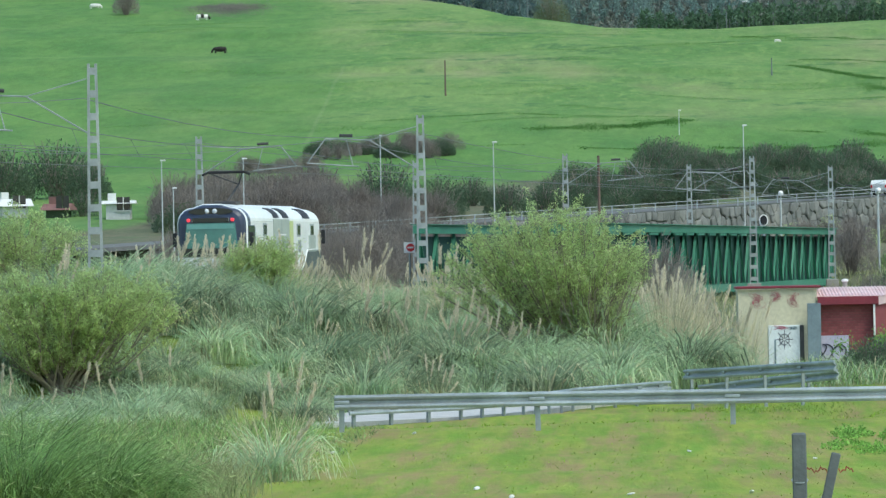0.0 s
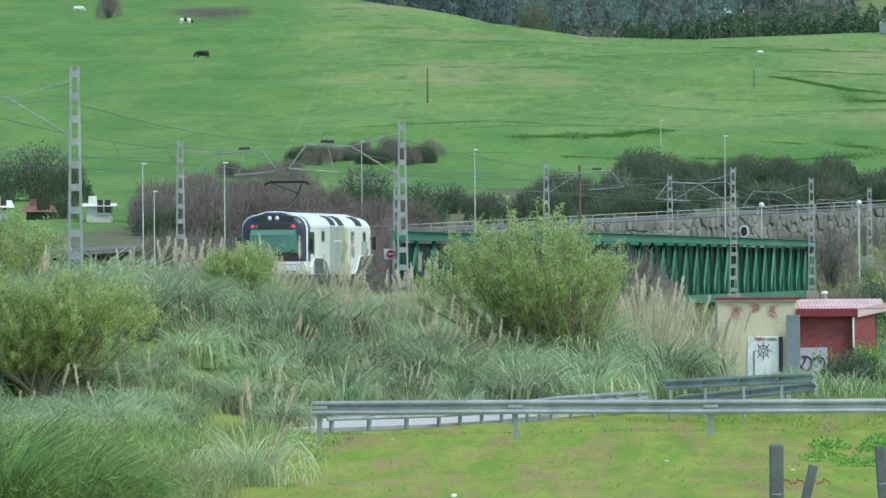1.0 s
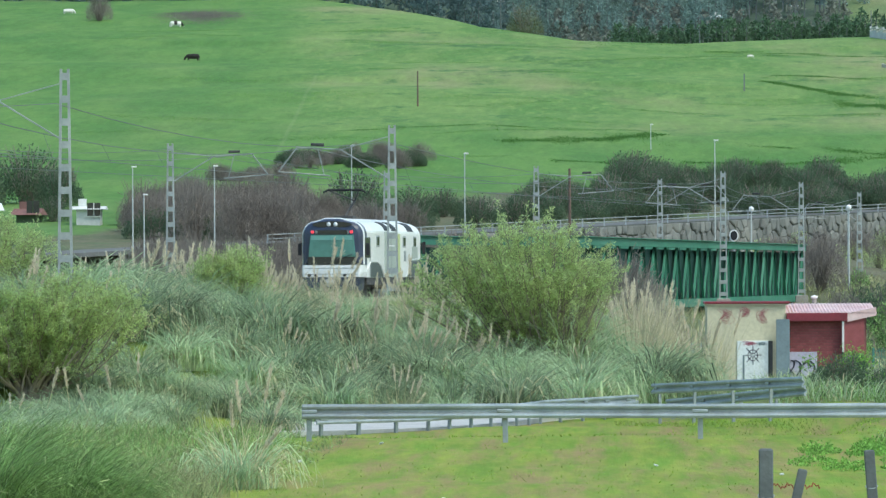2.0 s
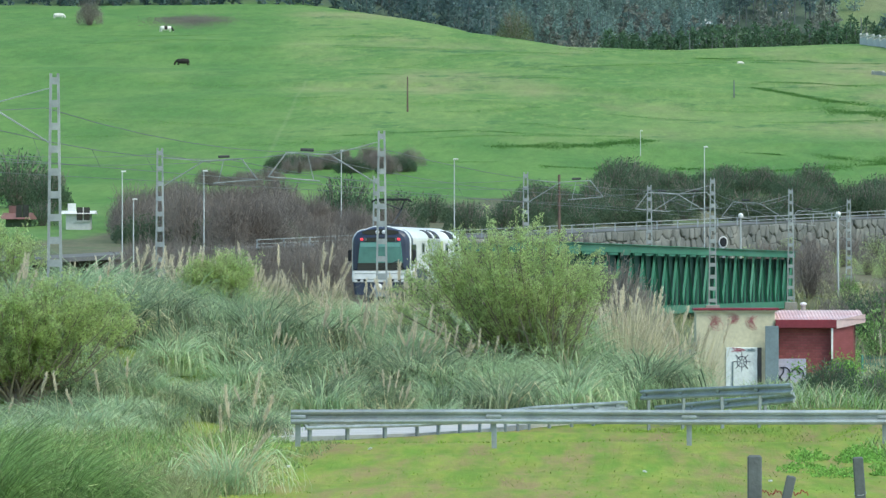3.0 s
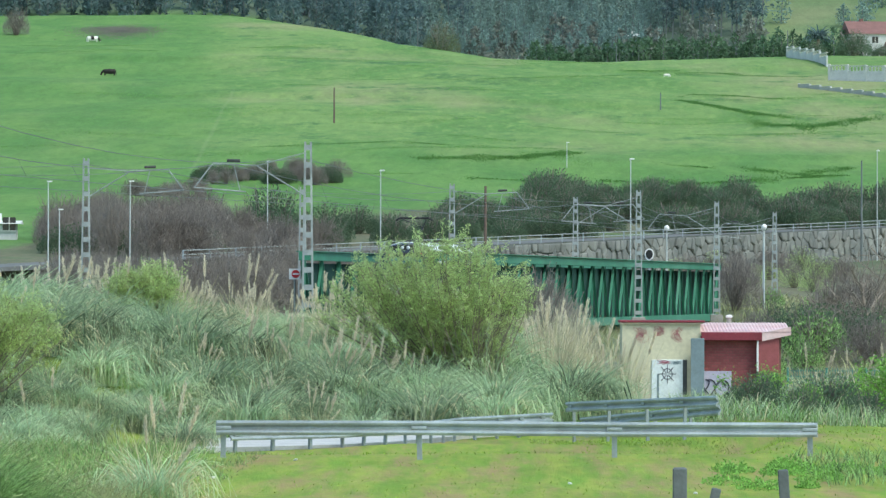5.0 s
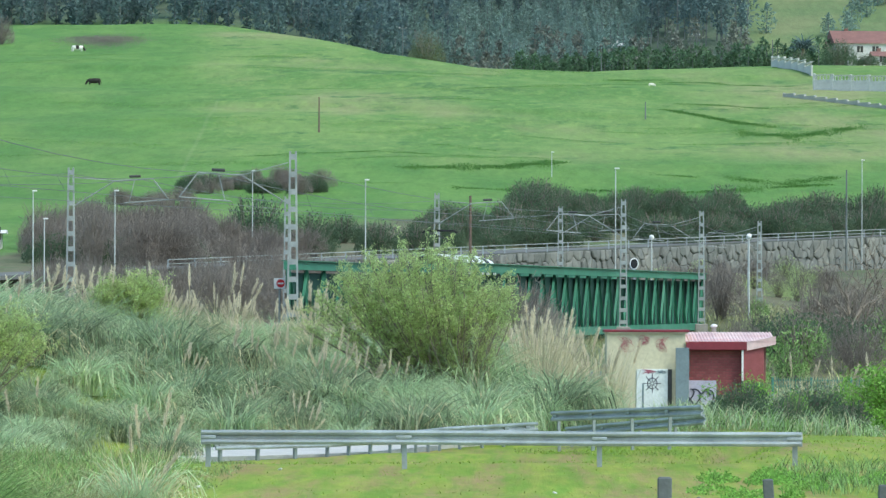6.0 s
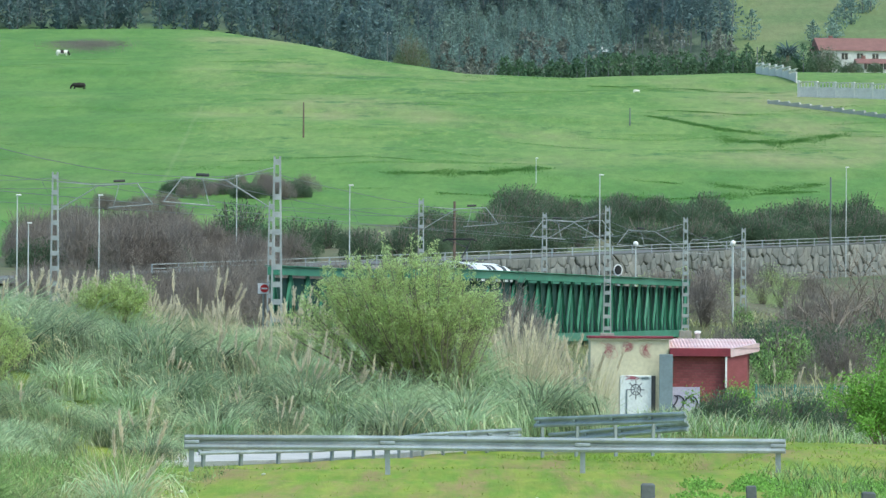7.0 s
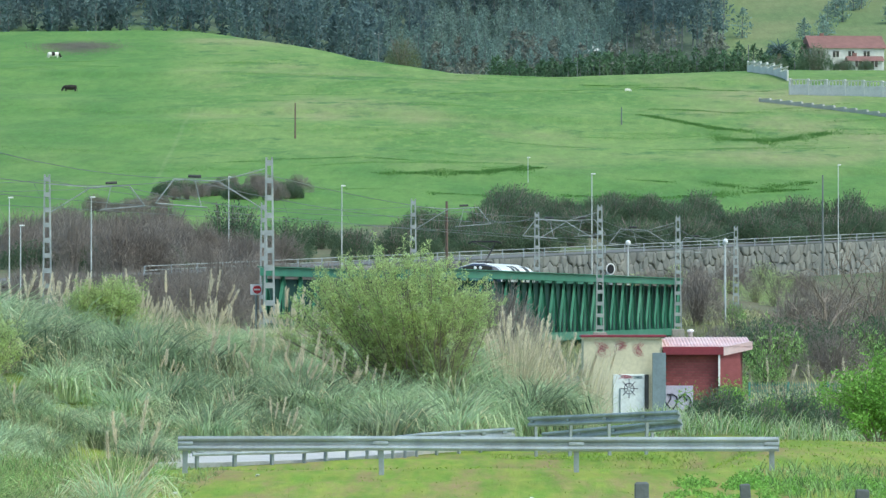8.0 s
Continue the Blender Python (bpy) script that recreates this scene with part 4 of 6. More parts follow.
def leaves_at(c, size, aspect=0.4, up=0.3, flat=False):
    """One small bent leaf at each place of c."""
    n = len(c)
    a = RNG.normal(0, 1, (n, 3))
    a[:, 2] += up
    a /= np.linalg.norm(a, axis=1)[:, None]
    b = np.cross(a, RNG.normal(0, 1, (n, 3)))
    b /= np.linalg.norm(b, axis=1)[:, None] + 1e-9
    s = (size * RNG.uniform(0.6, 1.3, n))[:, None]
    q = np.cross(a, b) * s * 0.12
    rows = [np.stack([c + a * s * k + q * m - b * s * aspect * w / 2, c + a * s * k + q * m + b * s * aspect * w / 2], 1) for k, m, w in (((0, 0, 0.7), (1.0, 0, 0.7)) if flat else ((0, 0, 0.35), (0.5, 1, 1.0), (1.0, 0, 0.2)))]
    return np.stack(rows, 1)


def plume(h, lean, head=0.75, fat=0.10):
    """A stalk of height h with a feathery head of many fine hairs."""
    top = np.array([math.sin(lean) * h, 0, math.cos(lean) * h])
    n = 190
    t = RNG.uniform(0, 1, n)
    c = top * (1 - head / h * (1 - t))[:, None]
    prof = np.sin(np.clip(t, 0.04, 1) ** 0.8 * math.pi * 0.97) * fat
    a = RNG.uniform(0, 6.2832, n)
    c = c + np.stack([np.cos(a), np.sin(a), 0 * a], -1) * (prof * RNG.uniform(0.1, 0.9, n))[:, None]
    V = leaves_at(c, 0.13, 0.13, 3.6, True)
    m = quad_mesh("plume_head", V, PLUME)
    st = Geo().tube([(0, 0, 0), tuple(top * 0.5), tuple(top * 0.97)], 0.013, 0.007, 4).mesh("plume_stalk", PAMPASDRY)
    return m, st


PLUMES = [plume(h, l, hd, ft) for h, l, hd, ft in ((3.0, 0.30, 0.85, 0.055), (2.7, 0.50, 0.75, 0.045), (3.3, 0.20, 0.9, 0.06), (2.3, 0.75, 0.7, 0.045), (2.8, 0.40, 0.65, 0.045))]


def pampas(kind, n=330, dry=60, tall=1.0, plumes=0):
    c = thing("pampas_clump", ("arching grey-green pampas grass clump on the bank", "pampas grass clump with dry straw blades and pale plumes")[plumes > 1], "pampas grass", group="pampas grass on the bank")
    # inner blades stand and bow over, outer ones hang to the ground like a skirt
    part("foliage", quad_mesh("foliage", np.concatenate([blades(n // 2, 0.5, 2.5 * tall, 0.42, 2.3, 0.045, 6), blades(n // 2, 0.8, 2.7 * tall, 0.5, 0, 0.045, 6, fall=2.75)]), PAMPAS), PAMPAS, c)
    part("straw", quad_mesh("straw", blades(dry, 0.6, 2.3 * tall, 0.8, 3.2, 0.04, 4), PAMPASDRY), PAMPASDRY, c, "straw-coloured dead blades")
    if plumes > 1:
        part("dry_stalk_tuft", quad_mesh("dry_stalk_tuft", blades(70, 0.5, 2.5 * tall, 0.75, 0.5, 0.022), PAMPASDRY), PAMPASDRY, c, "straight dry straw stalks")
    for i in range(plumes):
        hm, sm = PLUMES[(kind + i) % len(PLUMES)]
        a = RNG.normal(0, 50) + 180 * (RNG.uniform() < 0.25)
        for nm, me, mat in (("plume_stalk", sm, PAMPASDRY), ("plume_head", hm, PLUME)):
            part(nm, me, mat, c).matrix_basis = pose(0.35 * math.cos(a), 0.35 * math.sin(a), 0, 0, 0, a)
    return c


def reeds(n=240):
    c = thing("dry_reeds", "stand of tall straw-coloured dead reeds", "reeds", group="dead reeds by the hut")
    part("stalk_tuft", quad_mesh("stalk_tuft", blades(n, 0.75, 3.0, 0.33, 0.35, 0.024, 5), DRYREED), DRYREED, c, "straight straw-coloured stalks")
    part("green_tuft", quad_mesh("green_tuft", blades(n * 2 // 3, 0.7, 1.9, 0.5, 1.8, 0.035, 5), PAMPAS), PAMPAS, c)
    for i in range(5):
        hm, sm = PLUMES[i]
        for nm, me, mat in (("plume_stalk", sm, PAMPASDRY), ("plume_head", hm, PLUME)):
            part(nm, me, mat, c).matrix_basis = pose(0.5 * math.cos(i * 2.1), 0.5 * math.sin(i * 2.1), 0, 0, 0, i * 80)
    return c


def place(ob, x, y, s=1.0, dz=0.0, turn=None, any_way=True):
    m = pose(x, y, gz(x, y) - 0.08 + dz, 0, 0, (random.uniform(0, 360) if any_way else random.uniform(-40, 40)) if turn is None else turn)
    ob.scale = (s, s, s)
    if ob.get("set_down"):
        return copy_thing(ob, m)
    ob["set_down"] = 1
    ob.matrix_basis = m @ Matrix.Diagonal((s, s, s, 1))
    return ob


ROAD_FAR_X, ROAD_FAR_Y = (-9, -8, -4, -2.3, -0.6, 2.4, 5), (190, 192, 194, 195, 201, 206, 209)


def bank_of_pampas():
    kinds = [pampas(0, 460, 60), pampas(1, 420, 110), pampas(2, 440, 80, 0.85), pampas(3, 480, 35, 1.1), pampas(4, 380, 170, 0.95, 1)]
    plumed = [pampas(5, 150, 170, 1.0, 5), pampas(6, 110, 200, 1.0, 7), pampas(7, 160, 150, 1.05, 4)]
    reedy = [reeds(180), reeds(140)]
    pts = []
    y = 197.0
    row = 0
    while y < 246:
        x = -20.5 + 1.2 * (row % 2)
        while x < 6.4:
            px, py = x + random.uniform(-0.6, 0.6), y + random.uniform(-1.3, 1.3)
            edge = 5.2 - max(0, 226 - py) * 0.08
            if py > np.interp(px, ROAD_FAR_X, ROAD_FAR_Y) and px < edge and px > -20 and not (py > 236 and px < float(track_x(py)) + 4):
                pts.append((px, py))
            x += 2.15
        y += 3.6
        row += 1
    for x, y in pts:
        back = (y - 197) / 49
        if x > 2.0 and y > 222:
            place(random.choice(reedy), x, y, random.uniform(0.75, 1.0) * (0.85 if x > 4.0 else 1.1))
        elif random.random() < 0.06 + 0.6 * (back > 0.74):
            place(random.choice(plumed), x, y, random.uniform(0.7, 0.95), any_way=False)
        else:
            place(random.choice(kinds), x, y, random.uniform(0.75, 1.3) * (0.9 if back < 0.15 else 1) * (0.72 if back > 0.4 and -13.5 < x < -2 else 1) * (0.74 if back > 0.5 and -11.8 < x < -5 else 1) * (1.1 if x < -13.5 else 1))
    # slender plumes standing along the crest of the bank
    for i in range(60):
        y = random.uniform(226, 238)
        x = random.uniform(-17, 1.5)
        if abs(x + 0.5) > 0.6:
            place(random.choice(plumed), x, y, random.uniform(0.58, 0.76) * (1.15 if x < -13 else 0.88 if -11.8 < x < -8 else 1), any_way=False)
    for i in range(70):
        y = random.uniform(160, 196)
        x = random.uniform(-20, -8.5 - (y < 180) * 2)
        place(random.choice(kinds), x, y, random.uniform(0.6, 0.9))
    # a few loose plumed clumps to the right of the hut and one out in the meadow
    for x, y, s in ((14.0, 260, 0.8), (15.6, 259, 0.75), (17.2, 260, 0.8), (13.4, 225, 0.55), (14.8, 228, 0.6)):
        place(plumed[2], x, y, s)
    for x, y, s in ((10.6, 208, 0.6), (12.0, 206, 0.5), (13.8, 211, 0.65), (9.9, 213, 0.55), (11.2, 214, 0.7), (15.2, 216, 0.7)):
        place(kinds[1], x, y, s)
    for x, y, s in ((-6.0, 211, 0.9), (-5.2, 208, 1.0), (-3.6, 207, 1.1), (-2.2, 209, 0.95), (-0.9, 208, 0.8), (0.9, 210, 0.8), (2.2, 211, 0.75), (-14.6, 191, 0.7), (-14.1, 193.5, 0.75), (-15.2, 192.5, 0.6), (-13.4, 195, 0.8), (-15.6, 205, 0.9), (-14.8, 207, 0.9), (-16.3, 203, 0.8), (-17.4, 204, 0.9), (-13.6, 186, 0.7), (-14.6, 185, 0.75), (-12.7, 184, 0.65), (-15.6, 184, 0.7), (-16.8, 183, 0.75), (-12.2, 179, 0.5)):
        place(random.choice(kinds[:4]), x, y, s)
    for x, y, s in ((-6.1, 213, 0.85), (-5.3, 211, 0.8), (-4.6, 212, 0.9), (-3.9, 210, 0.75), (-2.6, 210.5, 0.7), (-7.2, 214, 0.75), (-8.4, 216, 0.7), (-9.6, 207, 0.6), (-6.8, 204, 0.55)):
        place(random.choice(plumed), x, y, s, any_way=False)
    place(plumed[0], -5.25, 100, 0.62)
    place(kinds[3], -5.4, 99.4, 0.36)


bank_of_pampas()


def grow(p, d, length, r, depth, segs, tips, wood, spread, up):
    """One limb and the limbs that leave it; leaf places go to tips."""
    pts = [p]
    d = d.normalized()
    for i in range(segs):
        d = (d + Vector((random.gauss(0, 0.16), random.gauss(0, 0.16), random.gauss(0, 0.10) + up))).normalized()
        pts.append(pts[-1] + d * length / segs)
    wood.tube(pts, r, r * 0.45, 5 if depth > 1 else 3)
    if depth == 0:
        for a, b in zip(pts, pts[1:]):
            for k in range(6):
                tips.append(tuple(a.lerp(b, k / 6)))
        return
    for k in range((5, 5, 4)[depth - 1]):
        t = 0.3 + 0.7 * (k + random.random()) / 5
        q = pts[min(len(pts) - 2, int(t * segs))].lerp(pts[min(len(pts) - 1, int(t * segs) + 1)], t * segs % 1)
        nd = (d + Vector((random.gauss(0, spread), random.gauss(0, spread), random.gauss(0.05, spread * 0.6)))).normalized()
        grow(q, nd, length * random.uniform(0.42, 0.66), r * 0.5, depth - 1, max(3, segs - 1), tips, wood, spread, up)


def leafy_bush(name, label, category, x, y, width, height, stems, mat, leaf=0.10, per=3, bare=0.0, bark=BARK, jitter=0.14, depth=2, squash=0.55, dz=0.0, group=""):
    """A many-stemmed bush: limbs, twigs and separate small leaves along them."""
    random.seed(int(x * 31 + y))
    wood, tips = Geo(), []
    for i in range(stems):
        a = 6.2832 * i / stems + random.uniform(-0.4, 0.4)
        e = random.uniform(0.12, 0.8) ** 0.7
        d = Vector((math.cos(a) * e * width / height, math.sin(a) * e * width / height * squash, 1.05 - 0.35 * e))
        grow(Vector((random.uniform(-0.2, 0.2), random.uniform(-0.2, 0.2), -0.1)), d, height * random.uniform(0.52, 0.74), 0.055 * height / 4, depth, 5, tips, wood, 0.55, 0.03)
    b = thing(name, label, category, pose(x, y, gz(x, y) - 0.05 + dz), group)
    part("stem_framework", wood, bark, b, "grey-brown limbs and twigs")
    if per:
        c = np.repeat(np.array(tips), per, axis=0)
        if bare:
            c = c[RNG.uniform(0, 1, len(c)) > bare]
        c = c + RNG.normal(0, jitter, c.shape)
        c = c[c[:, 2] > 0.1]
        part("foliage", quad_mesh("leaves", leaves_at(c, leaf, 0.45), mat), mat, b, "small separate leaves")
    return b


def willow(x, y, half, deep, height, label, stems=58, per=5, dz=0.0, root_x=0.0, low=0.25):
    """Limbs that fan out of one root to an uneven dome; upright twigs with small leaves along their outer parts."""
    random.seed(int(x * 17 + y * 3))
    wood, shoots, tips = Geo(), Geo(), []
    for i in range(stems):
        a = 2.39996 * i
        t = (i + 0.5) / stems
        out = t ** 0.45 * random.uniform(0.85, 1.05) * (0.92 + 0.10 * math.sin(3 * a + x))
        z = height * (low + (0.9 - low) * math.sqrt(max(0.0, 1 - min(out, 1.0) ** 2.2))) * random.uniform(0.86, 1.04)
        end = Vector((half * out * math.cos(a), deep * out * math.sin(a), z))
        root = Vector((root_x + random.gauss(0, 0.16), random.gauss(0, 0.16), -0.15))
        mid = root.lerp(end, 0.5) + Vector((random.gauss(0, 0.15), random.gauss(0, 0.15), -0.06 * height))
        pts = [root, root.lerp(mid, 0.5) + Vector((0, 0, 0.1)), mid, mid.lerp(end, 0.5) + Vector((random.gauss(0, 0.12), random.gauss(0, 0.12), 0.0)), end]
        wood.tube(pts, 0.05, 0.012, 4)
        for k in range(22):
            f = 0.28 + 0.72 * (k + random.random()) / 22
            q = f * 4
            p = pts[min(3, int(q))].lerp(pts[min(3, int(q)) + 1], q - min(3, int(q)))
            d = Vector((0.5 * math.cos(a) + random.gauss(0, 0.45), 0.5 * math.sin(a) + random.gauss(0, 0.45), random.gauss(0.6, 0.35)))
            ln = random.uniform(0.3, 0.8) * (1.5 if random.random() < 0.06 else 1)
            e = p + d.normalized() * ln
            shoots.tube([p, p.lerp(e, 0.5) + Vector((random.gauss(0, 0.03), 0, 0.02)), e], 0.009, 0.003, 3)
            bare = e.x > 0.3 * half and e.z < 0.5 * height
            if random.random() < (0.35 + 0.9 * (f - 0.28) / 0.72) * (0.4 if bare else 1):
                tips += [tuple(p.lerp(e, 0.25 + 0.75 * j / 9)) for j in range(10)]
    b = thing("willow_bush", label, "bush", pose(x, y, gz(x, y) - 0.05 + dz))
    part("stem_framework", wood, BARK, b, "slender grey-brown stems")
    part("shoot_framework", shoots, SHOOT, b, "fine olive twigs")
    c = np.repeat(np.array(tips), per, axis=0)
    c = c + RNG.normal(0, 0.055, c.shape)
    c = c[(c[:, 2] > 0.3) & (RNG.uniform(0, 1, len(c)) < np.clip(c[:, 2] / height * 1.4 + 0.35, 0, 1))]
    part("foliage", quad_mesh("foliage", leaves_at(c, 0.075, 0.45, 0.5, True), WILLOW), WILLOW, b, "small separate yellow-green leaves")


willow(-1.65, 214, 4.4, 2.8, 6.1, "broad yellow-green willow bush with fine spring leaves", 110, 5, root_x=1.2, low=0.12)
willow(-16.1, 191, 3.7, 2.4, 4.3, "yellow-green willow bush with bare twigs low down", 80, 6, root_x=-0.4, low=0.3)
willow(-12.3, 227, 1.5, 1.2, 2.5, "small pale green willow shrub among pampas grass", 34, 6)
willow(-19.6, 212, 2.6, 2.0, 3.9, "pale green willow bush on the bank", 34, 5)
leafy_bush("green_shrub", "fresh bright green shrub at the roadside", "bush", 13.4, 190, 2.2, 2.9, 10, BRIGHTLEAF, 0.12, 3)
for x, y, w, h in ((9.4, 209, 1.3, 1.7), (10.6, 202, 1.0, 1.1), (12.4, 210, 1.6, 1.6), (14.5, 214, 1.6, 1.8)):
    leafy_bush("bramble", "light green bramble shoots beside the hut", "bush", x, y, w, h, 8, BRIGHTLEAF, 0.09, 1, 0.2, group="brambles by the hut")


def meadow():
    """Grass in the near meadow, and the tall rank grass before the camera."""
    n = 9000
    y = RNG.uniform(66, 142, n)
    x = RNG.uniform(-1, 1, n) * (0.08 * y + 1.5) + 0.6
    base = np.stack([x, y, ground_z(x, y) - 0.02], -1)
    keep = (0.5 + 0.5 * lumps(x, y, 2.1) + 0.3 * lumps(x, y * 0.4, 0.8)) > RNG.uniform(0.0, 1.0, n)
    V = blades(int(keep.sum()), 0.1, 0.08, 1.35, 1.0, 0.022, 3, base[keep])
    single("meadow_grass", quad_mesh("meadow_grass", V, GRASS), GRASS, "short bright green meadow grass", "grass", kind="stuff")
    tufts = []
    for cx, cy, ln, n in ((-8.8, 87, 1.7, 1500), (-8.0, 85, 1.95, 2300), (-7.35, 87, 1.8, 1900), (-6.85, 84, 1.45, 1500), (-7.6, 81, 1.6, 1700), (-8.5, 81, 1.6, 1500), (-9.5, 85, 1.8, 1500), (-6.35, 86, 1.1, 900), (-9.2, 90, 2.0, 1200)):
        a, r = RNG.uniform(0, 6.2832, n), 0.42 * np.sqrt(RNG.uniform(0, 1, n))
        x, y = cx + r * np.cos(a), cy + r * np.sin(a)
        tufts.append(blades(n, 0.1, ln * 1.18, 0.8, 2.0, 0.013, 6, np.stack([x, y, ground_z(x, y) - 0.02], -1), a + RNG.normal(0, 0.5, n)))
    V = np.concatenate(tufts)
    heads = V[RNG.uniform(0, 1, len(V)) < 0.10][:, -1].mean(1)
    single("grass_seed_heads", quad_mesh("grass_seed_heads", leaves_at(heads, 0.13, 0.12, -0.6, True), PALEGRASS), PALEGRASS, "pale nodding seed heads of tall grass", "grass", kind="stuff")
    single("tall_grass", quad_mesh("tall_grass", V, TALLGRASS), TALLGRASS, "tall rank green grass close to the camera", "grass", kind="stuff")
    n = 2500
    x = np.concatenate([RNG.uniform(-9, -5.2, n // 2), RNG.uniform(6.4, 9.8, n // 2)])
    y = np.concatenate([RNG.uniform(90, 128, n // 2), RNG.uniform(114, 131, n // 2)])
    base = np.stack([x, y, ground_z(x, y) - 0.02], -1)
    V = blades(n // 2 * 2, 0.1, 0.42, 0.7, 1.2, 0.02, 4, base)
    single("weeds", quad_mesh("weeds", V, TALLGRASS), TALLGRASS, "rough green weeds in the meadow", "grass", kind="stuff")
    for name, m, n, ln, words in (("ragged_grass", TALLGRASS, 9000, 0.75, "ragged knee-high green grass at the meadow's edge"), ("faded_grass", ROUGHGRASS, 5000, 0.85, "faded pale seeding grass at the meadow's edge")):
        y = RNG.uniform(98, 150, n)
        x = -4.7 - 9.0 * RNG.beta(1.1, 1.6, n)
        tall = 0.25 + 0.75 * sstep(-5.2, -7.6, x)
        keep = 0.6 + 0.5 * lumps(x, y * 0.3, 0.8) > RNG.uniform(0, 1, n)
        base = np.stack([x, y, ground_z(x, y) - 0.02], -1)
        for lo, hi in ((0, 0.45), (0.45, 0.75), (0.75, 1.01)):
            k = keep & (tall >= lo) & (tall < hi)
            V = blades(int(k.sum()), 0.1, ln * (lo + hi) / 2, 0.8, 1.6, 0.018, 4, base[k])
            single(name, quad_mesh(name, V, m), m, words, "grass", kind="stuff")
    n = 1600
    x, y = -6.0 + RNG.normal(0, 0.35, n), 93 + RNG.normal(0, 3.0, n)
    base = np.stack([x, y, ground_z(x, y) - 0.02], -1)
    single("straw_grass", quad_mesh("straw_grass", blades(n, 0.1, 0.75, 0.7, 1.4, 0.014, 4, base), ROUGHGRASS), ROUGHGRASS, "faded straw-coloured grass beside the pampas clump", "grass", kind="stuff")
    n = 1500
    x = RNG.uniform(1.5, 8.2, n)
    y = 196 - 3.6 * (x - 2.0) + RNG.uniform(-8, -1, n)
    base = np.stack([x, y, ground_z(x, y) - 0.02], -1)
    single("barrier_weeds", quad_mesh("barrier_weeds", blades(n, 0.1, 0.13, 0.8, 1.2, 0.025, 4, base), GRASS), GRASS, "rank grass at the foot of the far barriers", "grass", kind="stuff")
    # rank growth between the road and the hut
    for name, m, n, ln in (("rank_weeds", TALLGRASS, 5200, 0.75), ("grey_weeds", PAMPAS, 4200, 0.95), ("dry_weeds", PAMPASDRY, 900, 0.9)):
        x = RNG.uniform(6.6, 17.5, n)
        y = RNG.uniform(193, 228, n)
        h = 0.55 + 0.5 * lumps(x, y * 0.35, 0.9) + 0.25 * lumps(x * 1.7, y * 0.5, 0.6)
        base = np.stack([x, y, ground_z(x, y) - 0.02 + 0.35 * np.clip(h, 0, 1) * RNG.uniform(0, 1, n)], -1)
        V = blades(n, 0.1, ln, 0.8, 1.5, 0.03, 4, base)
        single(name, quad_mesh(name, V, m), m, "tangled rank growth in front of the hut", "weeds", kind="stuff")
    n = 26000
    x, y = RNG.uniform(-4, 46, n), RNG.uniform(264, 530, n)
    base = np.stack([x, y, ground_z(x, y) - 0.02], -1)
    single("rough_grass", quad_mesh("rough_grass", blades(n, 0.1, 0.9, 0.8, 1.3, 0.09, 4, base), ROUGHGRASS), ROUGHGRASS, "rough olive grass on the slope beyond the hut", "grass", kind="stuff")
    n = 9000
    x, y = RNG.uniform(-6, 16, n), RNG.uniform(135, 196, n)
    keep = (x > 3) | (y < 170)
    base = np.stack([x[keep], y[keep], ground_z(x[keep], y[keep]) - 0.02], -1)
    single("roadside_grass", quad_mesh("roadside_grass", blades(len(base), 0.1, 0.11, 1.2, 1.2, 0.03, 3, base), GRASS), GRASS, "short green grass beside the road", "grass", kind="stuff")
    # broad-leaved weeds in the meadow's corner
    n = 9000
    a, r = RNG.uniform(0, 6.2832, n), np.sqrt(RNG.uniform(0, 1, n))
    k = RNG.integers(0, 26, n)
    hx, hy, hs = RNG.uniform(4.6, 9.4, 26), RNG.uniform(113, 127, 26), RNG.uniform(0.2, 0.5, 26)
    x, y = hx[k] + hs[k] * r * np.cos(a), hy[k] + 3 * hs[k] * r * np.sin(a)
    c = np.stack([x, y, ground_z(x, y) + (0.08 + 0.4 * hs[k]) * RNG.uniform(0, 1, n) * (1.1 - r)], -1)
    single("leafy_weeds", quad_mesh("leafy_weeds", leaves_at(c, 0.07, 0.55, 0.4), BRIGHTLEAF), BRIGHTLEAF, "bright broad-leaved weeds in the meadow", "weeds", kind="stuff")
    # verge along the foot of the bank and round the hut
    n = 9000
    x = RNG.uniform(-20, 16, n)
    y = RNG.uniform(134, 262, n)
    keep = ((y < 178) & (x < -6.5)) | ((x > 1.5) & (y > 214))
    x, y = x[keep], y[keep]
    base = np.stack([x, y, ground_z(x, y) - 0.02], -1)
    V = blades(len(x), 0.1, 0.5, 0.8, 1.3, 0.03, 4, base)
    single("verge_grass", quad_mesh("verge_grass", V, TALLGRASS), TALLGRASS, "uneven green verge grass along the road", "grass", kind="stuff")


meadow()


# ---- beyond the bridge: wall, road, scrub, hill, woods ----
def clip_cell(poly, p, q):
    """Cuts a polygon back to the points nearer to p than to q."""
    mx, my, dx, dy = (p[0] + q[0]) / 2, (p[1] + q[1]) / 2, q[0] - p[0], q[1] - p[1]
    side = [(x - mx) * dx + (y - my) * dy for x, y in poly]
    out = []
    for k in range(len(poly)):
        a, b, sa, sb = poly[k - 1], poly[k], side[k - 1], side[k]
        if (sa <= 0) != (sb <= 0):
            f = sa / (sa - sb)
            out.append((a[0] + (b[0] - a[0]) * f, a[1] + (b[1] - a[1]) * f))
        if sb <= 0:
            out.append(b)
    return out


